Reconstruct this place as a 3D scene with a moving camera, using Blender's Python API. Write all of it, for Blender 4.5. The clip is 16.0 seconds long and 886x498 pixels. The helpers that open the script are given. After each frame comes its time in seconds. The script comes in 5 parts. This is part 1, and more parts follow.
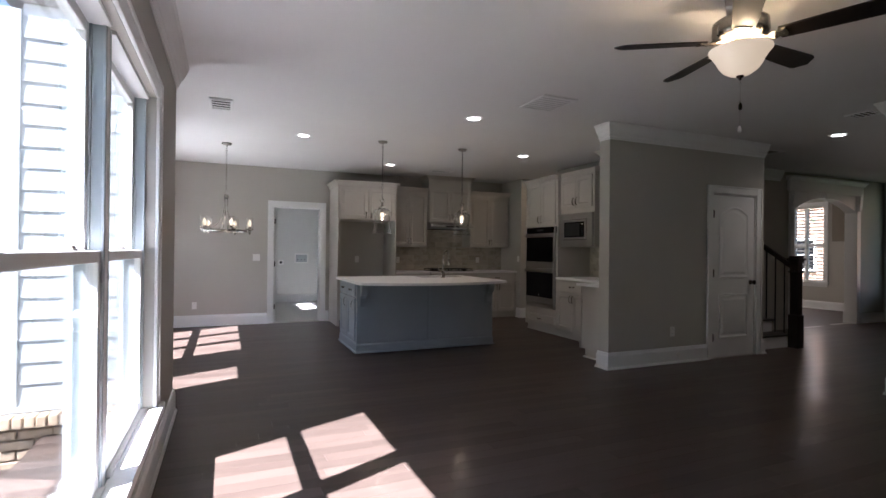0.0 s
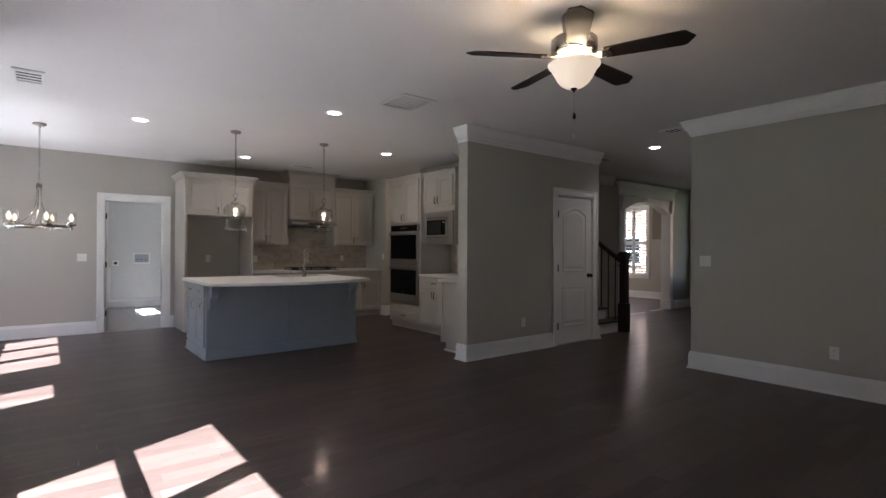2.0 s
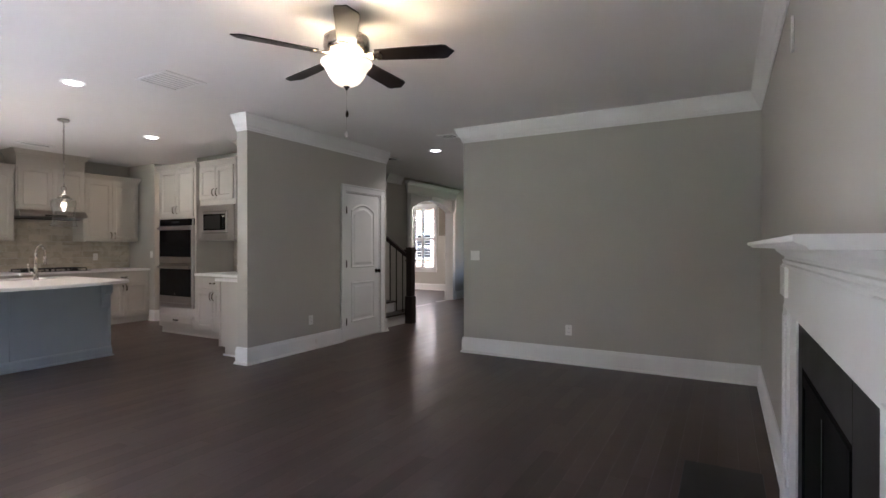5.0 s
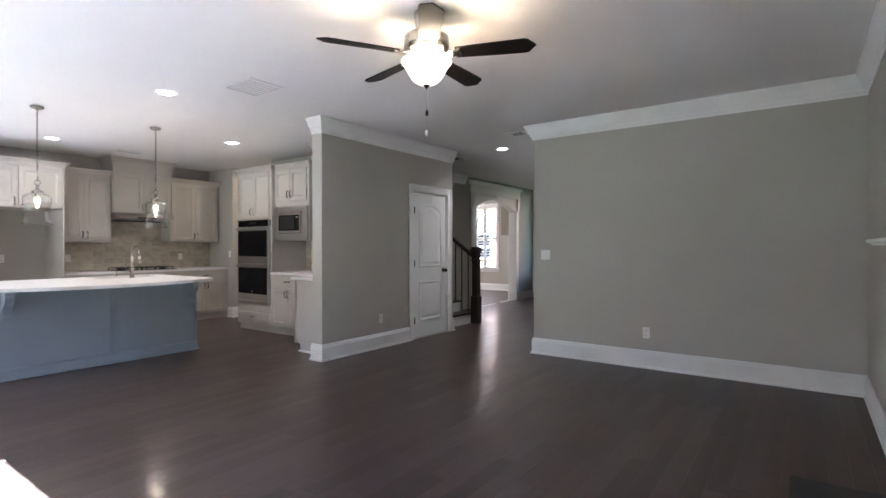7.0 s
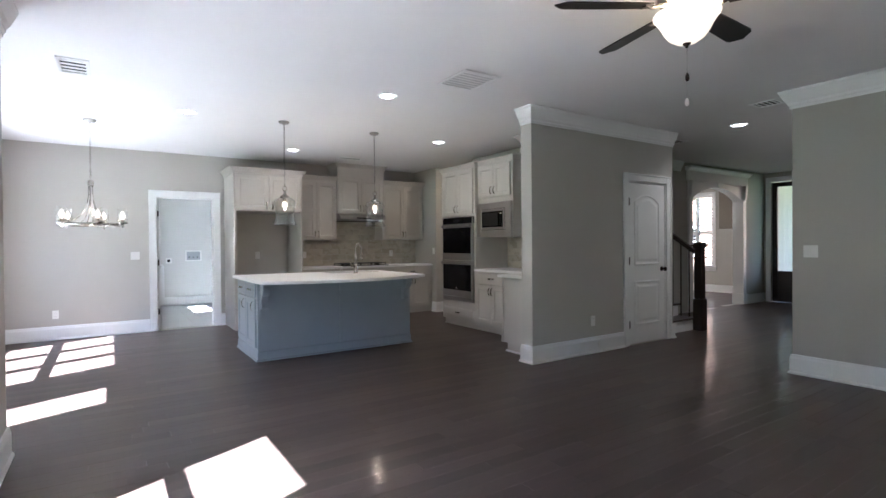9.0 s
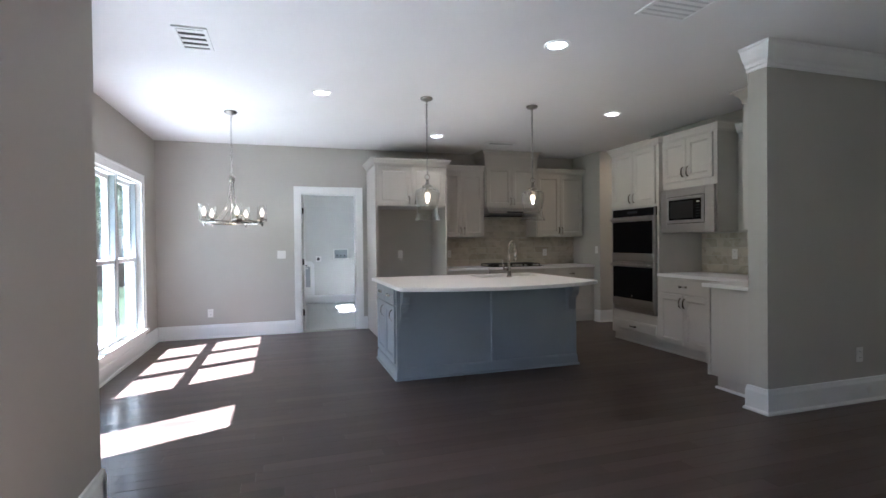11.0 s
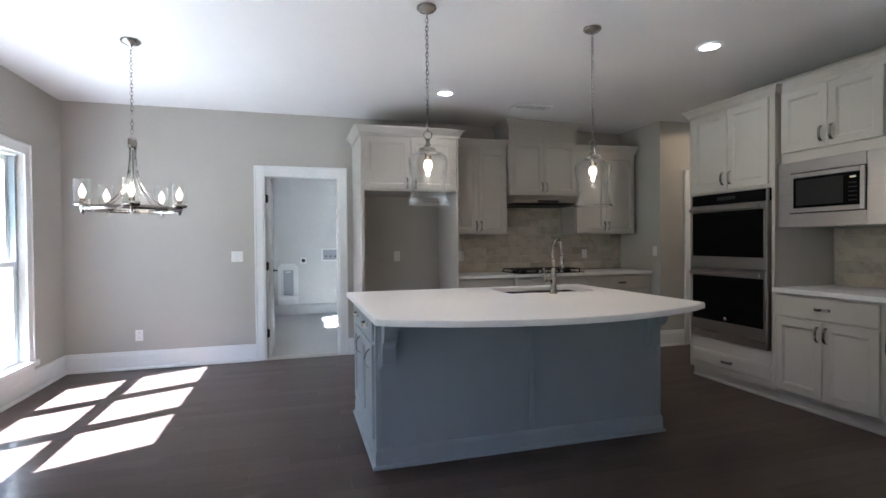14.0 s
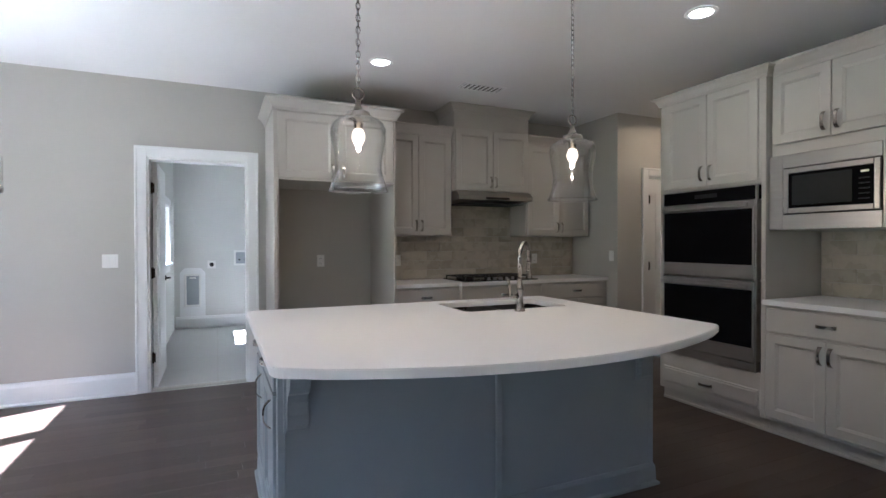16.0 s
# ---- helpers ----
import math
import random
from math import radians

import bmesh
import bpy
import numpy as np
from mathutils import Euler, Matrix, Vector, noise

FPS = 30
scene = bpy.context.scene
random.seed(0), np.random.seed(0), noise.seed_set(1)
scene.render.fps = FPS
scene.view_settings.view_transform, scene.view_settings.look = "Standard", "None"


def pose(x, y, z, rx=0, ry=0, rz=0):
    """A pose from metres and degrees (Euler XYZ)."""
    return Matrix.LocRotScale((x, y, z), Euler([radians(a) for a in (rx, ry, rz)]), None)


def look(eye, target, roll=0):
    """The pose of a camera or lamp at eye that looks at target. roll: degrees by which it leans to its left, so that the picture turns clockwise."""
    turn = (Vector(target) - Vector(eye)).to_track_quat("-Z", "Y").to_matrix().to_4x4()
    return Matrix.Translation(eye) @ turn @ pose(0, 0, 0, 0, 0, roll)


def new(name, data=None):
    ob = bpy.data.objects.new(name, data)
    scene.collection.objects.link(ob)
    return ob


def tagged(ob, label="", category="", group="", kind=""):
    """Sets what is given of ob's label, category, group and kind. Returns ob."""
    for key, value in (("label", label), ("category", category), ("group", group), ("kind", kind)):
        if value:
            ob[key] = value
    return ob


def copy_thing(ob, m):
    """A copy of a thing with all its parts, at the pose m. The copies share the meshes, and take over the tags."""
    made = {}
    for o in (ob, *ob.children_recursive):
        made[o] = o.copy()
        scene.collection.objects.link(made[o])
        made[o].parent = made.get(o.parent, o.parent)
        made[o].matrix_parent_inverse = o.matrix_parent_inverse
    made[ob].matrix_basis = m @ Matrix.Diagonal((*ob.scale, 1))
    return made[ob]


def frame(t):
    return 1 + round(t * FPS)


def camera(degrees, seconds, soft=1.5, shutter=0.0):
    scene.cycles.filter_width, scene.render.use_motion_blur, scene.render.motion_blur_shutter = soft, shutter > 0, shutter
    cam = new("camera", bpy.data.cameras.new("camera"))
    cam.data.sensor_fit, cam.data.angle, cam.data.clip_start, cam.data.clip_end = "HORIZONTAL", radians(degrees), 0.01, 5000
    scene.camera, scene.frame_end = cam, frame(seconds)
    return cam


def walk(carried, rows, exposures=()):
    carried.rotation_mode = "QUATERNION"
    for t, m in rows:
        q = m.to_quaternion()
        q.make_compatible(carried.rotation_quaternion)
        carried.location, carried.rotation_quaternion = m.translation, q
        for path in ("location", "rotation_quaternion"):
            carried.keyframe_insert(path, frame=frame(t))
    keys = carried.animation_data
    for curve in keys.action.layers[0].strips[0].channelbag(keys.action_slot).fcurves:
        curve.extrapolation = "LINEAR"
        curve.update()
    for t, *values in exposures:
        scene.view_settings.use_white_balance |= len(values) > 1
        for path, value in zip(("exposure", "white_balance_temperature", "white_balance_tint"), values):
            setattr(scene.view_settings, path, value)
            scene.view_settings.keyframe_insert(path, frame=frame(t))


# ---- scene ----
cam = camera(82.7, 16.0)
PATH = [
    (0, (0.168, 0.427, 1.305), (0.959, 2.264, 1.312), 0.6),
    (0.5, (0.19, 0.476, 1.289), (1.017, 2.297, 1.299), 0.5),
    (1, (0.198, 0.487, 1.285), (1.098, 2.273, 1.291), 0.4),
    (1.5, (0.215, 0.447, 1.298), (1.251, 2.158, 1.302), 0.3),
    (2, (0.232, 0.406, 1.293), (1.469, 1.977, 1.298), 0.3),
    (2.5, (0.281, 0.35, 1.303), (1.697, 1.762, 1.305), 0.3),
    (3, (0.31, 0.316, 1.311), (1.88, 1.556, 1.309), 0.3),
    (3.5, (0.34, 0.253, 1.303), (2.024, 1.332, 1.299), 0.3),
    (6, (0.332, 0.339, 1.294), (2.079, 1.312, 1.284), -0.0),
    (6.5, (0.311, 0.376, 1.288), (2.01, 1.431, 1.279), -0.1),
    (7, (0.293, 0.425, 1.289), (1.914, 1.596, 1.28), -0.1),
    (7.5, (0.253, 0.475, 1.287), (1.753, 1.798, 1.278), -0.2),
    (8, (0.21, 0.57, 1.293), (1.577, 2.03, 1.281), -0.2),
    (8.5, (0.207, 0.711, 1.289), (1.448, 2.28, 1.275), -0.4),
    (9, (0.328, 0.895, 1.288), (1.433, 2.562, 1.269), -0.5),
    (9.5, (0.426, 1.103, 1.292), (1.302, 2.901, 1.276), -0.5),
    (10, (0.455, 1.405, 1.301), (1.168, 3.274, 1.285), -0.5),
    (12.5, (1.049, 2.928, 1.305), (1.617, 4.845, 1.277), -0.6),
    (13, (1.078, 3.243, 1.304), (1.638, 5.163, 1.276), -0.5),
    (13.5, (1.183, 3.555, 1.292), (1.743, 5.475, 1.265), -0.6),
    (14, (1.256, 3.828, 1.295), (1.82, 5.746, 1.267), -0.5),
    (14.5, (1.305, 4.104, 1.3), (1.872, 6.021, 1.273), -0.5),
    (15, (1.381, 4.319, 1.297), (1.969, 6.231, 1.266), -0.5),
    (15.5, (1.475, 4.53, 1.299), (2.13, 6.419, 1.273), -0.4),
    (16, (1.483, 4.67, 1.298), (2.301, 6.495, 1.277), -0.1),
]
walk(cam, [(t, look(eye, target, roll)) for t, eye, target, roll in PATH], exposures=[(0, 3.65, 5650, 17), (1.5, 3.75, 5650, 17), (2.5, 4.1, 5600, 17), (3.5, 4.55, 5550, 17), (6, 5.2, 5400, 16), (7, 5.35, 5250, 15), (9, 4.88, 5200, 12), (10, 4.42, 5200, 12), (12.5, 4.45, 5200, 11), (16, 4.5, 5200, 12)])

# ---- light ----
SUN_AZ, SUN_EL = 25.0, 51.0     # the sunlight travels towards this bearing from +x, from this height
world = bpy.data.worlds.new("sky")
scene.world = world
world.use_nodes = True
wn = world.node_tree.nodes
sky = wn.new("ShaderNodeTexSky")
sky.sky_type = "NISHITA"
sky.sun_disc = False
sky.sun_elevation = radians(SUN_EL)
sky.sun_rotation = radians(-90 - SUN_AZ)
world.node_tree.links.new(sky.outputs[0], wn["Background"].inputs[0])
wn["Background"].inputs[1].default_value = 0.05
sun = new("sun", bpy.data.lights.new("sun", "SUN"))
sun.data.energy, sun.data.angle, sun.data.color = 5.0, radians(0.5), (1.0, 0.96, 0.91)
sun.matrix_world = look((-8, -4, 12), (-8 + math.cos(radians(SUN_AZ)), -4 + math.sin(radians(SUN_AZ)), 12 - math.tan(radians(SUN_EL))))


def area(name, x, y, z, rx, rz, sx, sy, power, color):
    """An area lamp in an opening, just outside the pane, added to brighten the room behind."""
    d = bpy.data.lights.new(name, "AREA")
    d.shape, d.size, d.size_y, d.energy, d.color = "RECTANGLE", sx, sy, power, color
    o = new(name, d)
    o.matrix_world = pose(x, y, z, rx, 0, rz)
    return o


# Warm fill lamp added at the unseen front window to lift the foyer.
area("foyer_fill_area", 13.48, 9.35, 1.56, 90, 90, 0.84, 1.76, 9.0, (1.0, 0.86, 0.72))


def lamp(name, x, y, z, power, color, radius):
    d = bpy.data.lights.new(name, "POINT")
    d.energy, d.color, d.shadow_soft_size = power, color, radius
    new(name, d).matrix_world = pose(x, y, z)


lamp("fan_bulb", 2.83, 2.40, 2.408, 0.42, (1.0, 0.72, 0.40), 0.03)
lamp("fan_bulb", 2.69, 2.26, 2.408, 0.42, (1.0, 0.72, 0.40), 0.03)
# Hung below each bulb; the small ball also stands for its reflection in the glass.
lamp("pendant_bulb", 2.05, 6.84, 1.690, 0.27, (1.0, 0.72, 0.44), 0.008)
lamp("pendant_bulb", 3.212, 6.84, 1.690, 0.27, (1.0, 0.72, 0.44), 0.008)
lamp("chandelier_bulbs", 0.16, 7.88, 1.66, 0.25, (1.0, 0.74, 0.46), 0.03)
hc = bpy.data.lights.new("hall_can_bulb", "SPOT")
hc.energy, hc.color, hc.spot_size, hc.spot_blend, hc.shadow_soft_size = 1.1, (1.0, 0.84, 0.66), radians(140), 0.8, 0.05
new("hall_can_bulb", hc).matrix_world = pose(6.86, 4.08, 2.70)
for x, y in ((1.047, 6.93), (2.607, 5.29), (2.672, 8.52), (4.247, 6.89)):
    kc = hc.copy()
    kc.energy, kc.color = 0.5, (1.0, 0.78, 0.54)
    new("kitchen_can_bulb", kc).matrix_world = pose(x, y, 2.715)
# Added warm spot for the passage wall; no fixture is seen there.
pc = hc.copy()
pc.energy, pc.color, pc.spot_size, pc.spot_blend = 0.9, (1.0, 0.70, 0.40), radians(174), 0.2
new("passage_fill_spot", pc).matrix_world = pose(6.12, 8.20, 2.70)


# ---- materials ----
def mat(name, color, rough=0.5, metal=0.0, scale=6.0, vary=0.06, fine=60.0, bump=0.05, depth=0.002, spec=0.5, rnd=0.0, stretch=(1, 1, 1), rvary=0.08, coat=0.0):
    m = bpy.data.materials.new(name)
    m.use_nodes = True
    nt = m.node_tree
    N, L = nt.nodes, nt.links
    b = N["Principled BSDF"]
    b.inputs["Metallic"].default_value = metal
    b.inputs["Specular IOR Level"].default_value = spec
    b.inputs["Coat Weight"].default_value = coat
    b.inputs["Coat Roughness"].default_value = 0.13
    tc = N.new("ShaderNodeTexCoord")
    mp = N.new("ShaderNodeMapping")
    mp.inputs["Scale"].default_value = stretch
    if rnd:
        o2, sh, va = N.new("ShaderNodeObjectInfo"), N.new("ShaderNodeMath"), N.new("ShaderNodeVectorMath")
        sh.operation, va.operation = "MULTIPLY", "ADD"
        sh.inputs[1].default_value = 41.0
        L.new(o2.outputs["Random"], sh.inputs[0])
        L.new(tc.outputs["Object"], va.inputs[0])
        L.new(sh.outputs[0], va.inputs[1])
        L.new(va.outputs[0], mp.inputs[0])
    else:
        L.new(tc.outputs["Object"], mp.inputs[0])
    n1, n2 = N.new("ShaderNodeTexNoise"), N.new("ShaderNodeTexNoise")
    n1.inputs["Scale"].default_value, n2.inputs["Scale"].default_value = scale, fine
    n1.inputs["Detail"].default_value, n2.inputs["Detail"].default_value = 4, 3
    L.new(mp.outputs[0], n1.inputs["Vector"])
    L.new(mp.outputs[0], n2.inputs["Vector"])
    add = N.new("ShaderNodeMath")
    add.operation = "MULTIPLY_ADD"
    L.new(n2.outputs["Fac"], add.inputs[0])
    add.inputs[1].default_value = 0.4
    L.new(n1.outputs["Fac"], add.inputs[2])
    last = add.outputs[0]
    if rnd:
        oi, ma = N.new("ShaderNodeObjectInfo"), N.new("ShaderNodeMath")
        ma.operation = "MULTIPLY_ADD"
        L.new(oi.outputs["Random"], ma.inputs[0])
        ma.inputs[1].default_value = rnd
        L.new(last, ma.inputs[2])
        gi, mb = N.new("ShaderNodeNewGeometry"), N.new("ShaderNodeMath")
        mb.operation = "MULTIPLY_ADD"
        L.new(gi.outputs["Random Per Island"], mb.inputs[0])
        mb.inputs[1].default_value = rnd
        L.new(ma.outputs[0], mb.inputs[2])
        last = mb.outputs[0]
    mr = N.new("ShaderNodeMapRange")
    mr.inputs["From Min"].default_value, mr.inputs["From Max"].default_value = 0.4, 1.0 + 1.4 * rnd
    mr.inputs["To Min"].default_value, mr.inputs["To Max"].default_value = 1 - vary, 1 + vary
    L.new(last, mr.inputs["Value"])
    mx = N.new("ShaderNodeVectorMath")
    mx.operation = "SCALE"
    mx.inputs[0].default_value = color
    L.new(mr.outputs[0], mx.inputs["Scale"])
    L.new(mx.outputs[0], b.inputs["Base Color"])
    rr = N.new("ShaderNodeMapRange")
    rr.inputs["To Min"].default_value, rr.inputs["To Max"].default_value = max(0.02, rough - rvary), min(1, rough + rvary)
    L.new(n1.outputs["Fac"], rr.inputs["Value"])
    L.new(rr.outputs[0], b.inputs["Roughness"])
    if bump:
        bp = N.new("ShaderNodeBump")
        bp.inputs["Strength"].default_value, bp.inputs["Distance"].default_value = bump, depth
        L.new(n2.outputs["Fac"], bp.inputs["Height"])
        L.new(bp.outputs[0], b.inputs["Normal"])
    return m


def glow(name, color, strength):
    m = bpy.data.materials.new(name)
    m.use_nodes = True
    b = m.node_tree.nodes["Principled BSDF"]
    b.inputs["Base Color"].default_value = (0.8, 0.78, 0.72, 1)
    b.inputs["Emission Color"].default_value = (*color, 1)
    b.inputs["Emission Strength"].default_value = strength
    return m


def clear(name, tint=(1, 1, 1), gloss=0.03, edge=0.75, low=0.045):
    """Thin clear glass: it lets light straight through and mirrors more at a slant."""
    m = bpy.data.materials.new(name)
    m.use_nodes = True
    N, L = m.node_tree.nodes, m.node_tree.links
    N.remove(N["Principled BSDF"])
    t, s, f, x = N.new("ShaderNodeBsdfTransparent"), N.new("ShaderNodeBsdfGlossy"), N.new("ShaderNodeLayerWeight"), N.new("ShaderNodeMixShader")
    pw, ad = N.new("ShaderNodeMath"), N.new("ShaderNodeMath")
    pw.operation, ad.operation = "POWER", "MULTIPLY_ADD"
    pw.inputs[1].default_value, ad.inputs[1].default_value, ad.inputs[2].default_value = 2.3, edge, low
    t.inputs[0].default_value = (*tint, 1)
    s.inputs["Roughness"].default_value = gloss
    L.new(f.outputs["Facing"], pw.inputs[0])
    L.new(pw.outputs[0], ad.inputs[0])
    L.new(ad.outputs[0], x.inputs[0])
    L.new(t.outputs[0], x.inputs[1])
    L.new(s.outputs[0], x.inputs[2])
    L.new(x.outputs[0], N["Material Output"].inputs[0])
    return m


WALL = mat("wall_paint", (0.465, 0.445, 0.403), 0.75, scale=1.5, vary=0.03, fine=220, bump=0.15, depth=0.001, spec=0.3)
CEIL = mat("ceiling_paint", (0.80, 0.79, 0.78), 0.85, scale=1.2, vary=0.025, fine=180, bump=0.2, depth=0.001, spec=0.2)
TRIM = mat("trim_paint", (0.80, 0.80, 0.79), 0.38, scale=3, vary=0.03, fine=90, bump=0.04, depth=0.0008)
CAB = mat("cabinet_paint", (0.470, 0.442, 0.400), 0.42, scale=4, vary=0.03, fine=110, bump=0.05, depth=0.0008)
ISLE = mat("island_paint", (0.295, 0.330, 0.355), 0.42, scale=3, vary=0.04, fine=100, bump=0.05, depth=0.0008)
QUARTZ = mat("quartz", (0.80, 0.785, 0.78), 0.32, scale=9, vary=0.012, fine=160, bump=0.0)
OAK = mat("stained_oak", (0.062, 0.045, 0.037), 0.36, scale=1.3, vary=0.5, fine=9, bump=0.0, rnd=0.6, stretch=(0.5, 3.2, 1), rvary=0.05, spec=0.08, coat=0.27)
GROOVE = mat("groove", (0.012, 0.009, 0.008), 0.7, bump=0)
TILE_F = mat("laundry_tile", (0.56, 0.55, 0.53), 0.35, scale=3, vary=0.05, rnd=0.2)
GROUT = mat("grout", (0.50, 0.47, 0.42), 0.85, scale=8, vary=0.06)
TILE = mat("splash_tile", (0.41, 0.373, 0.305), 0.28, scale=7, vary=0.34, fine=34, bump=0.3, depth=0.003, rnd=0.55)
STEEL = mat("stainless", (0.41, 0.385, 0.365), 0.33, 1.0, scale=3, vary=0.06, fine=40, bump=0.06, depth=0.0006, stretch=(1, 1, 14))
NICKEL = mat("brushed_nickel", (0.37, 0.345, 0.315), 0.27, 1.0, scale=8, vary=0.06, fine=90, bump=0.0, rvary=0.04)
BLACKG = mat("black_glass", (0.005, 0.005, 0.006), 0.08, scale=3, vary=0.1, bump=0, spec=0.07, rvary=0.02)
SINK = mat("satin_steel", (0.24, 0.225, 0.21), 0.28, 1.0, scale=4, vary=0.1)
# Lighter copy of wall_paint; lifts laundry walls that rendered too dim.
LAUNDRY = mat("laundry_wall_pale", (0.635, 0.63, 0.595), 0.75, scale=1.5, vary=0.03, fine=220, bump=0.15, depth=0.001, spec=0.3)
BLACK = mat("black_metal", (0.014, 0.013, 0.013), 0.42, 0.2, scale=5, vary=0.2, fine=80, bump=0.1)
BRONZE = mat("bronze", (0.030, 0.022, 0.017), 0.35, 0.8, scale=6, vary=0.2)
ESPRESSO = mat("espresso_wood", (0.018, 0.011, 0.008), 0.33, scale=2.5, vary=0.35, fine=30, bump=0.15, stretch=(1, 1, 0.2))
SLATE = mat("black_slate", (0.012, 0.012, 0.012), 0.45, scale=4, vary=0.25, fine=30, bump=0.15, spec=0.25)
FIREBOX = mat("firebox_black", (0.006, 0.006, 0.006), 0.85, scale=6, vary=0.3, spec=0.1)
VENTL = mat("vent_duct_shade", (0.20, 0.20, 0.20), 0.8, bump=0)
VENTW = mat("return_backing", (0.60, 0.60, 0.60), 0.8, bump=0)
BLADE = mat("dark_blade", (0.009, 0.006, 0.005), 0.45, scale=3, vary=0.3, fine=40, bump=0.08)
PLATE = mat("switch_plate", (0.78, 0.77, 0.74), 0.35, vary=0.02, bump=0)
VENTD = mat("vent_shadow", (0.05, 0.05, 0.05), 0.8, bump=0)
PLASTIC = mat("grey_plastic", (0.33, 0.35, 0.37), 0.4, vary=0.05)
SIDING = mat("lap_siding", (0.37, 0.395, 0.405), 0.6, scale=2, vary=0.04, fine=50, bump=0.1)
BRICK = mat("brick", (0.24, 0.14, 0.095), 0.85, scale=9, vary=0.25, fine=60, bump=0.5, depth=0.004, rnd=0.5)
MORTAR = mat("mortar", (0.28, 0.24, 0.20), 0.9, scale=12, vary=0.12)
LAWN = mat("lawn", (0.050, 0.076, 0.030), 0.9, scale=0.8, vary=0.35, fine=14, bump=0.6, depth=0.03)
MULCH = mat("mulch", (0.055, 0.038, 0.028), 0.95, scale=5, vary=0.4, fine=45, bump=0.9, depth=0.03)
CONCRETE = mat("concrete", (0.55, 0.54, 0.51), 0.85, scale=1.5, vary=0.1, fine=40, bump=0.2)
BARK = mat("bark", (0.085, 0.062, 0.045), 0.9, scale=4, vary=0.35, fine=24, bump=0.8, depth=0.02, stretch=(1, 1, 0.25))
LEAF = mat("leaves", (0.040, 0.062, 0.022), 0.6, scale=1.0, vary=0.45, fine=10, bump=0.0, rnd=0.4)
ROOF = mat("shingles", (0.07, 0.065, 0.06), 0.9, scale=6, vary=0.2)
PANE = clear("window_glass", (0.97, 0.99, 0.99))
SHADE = clear("blown_glass", (0.975, 0.975, 0.97), 0.02, 0.85, 0.025)
CYL = clear("thin_glass", (0.985, 0.985, 0.98), 0.02, 0.35, 0.012)
# White jambs toned down to blue-grey: sky-lit shade is in the colour.
VINYL = mat("vinyl_jamb_shade_tint", (0.42, 0.47, 0.49), 0.4, scale=3, vary=0.04, bump=0)
TAUPE = mat("taupe_tone", (0.19, 0.16, 0.12), 0.6, scale=3, vary=0.08)
BULB = glow("warm_bulb", (1.0, 0.74, 0.44), 0.10)
FILAMENT = glow("warm_filament", (1.0, 0.80, 0.55), 2.2)
CANLENS = glow("can_lens", (1.0, 0.93, 0.84), 1.2)
BOWL = glow("lit_alabaster", (1.0, 0.76, 0.48), 0.045)


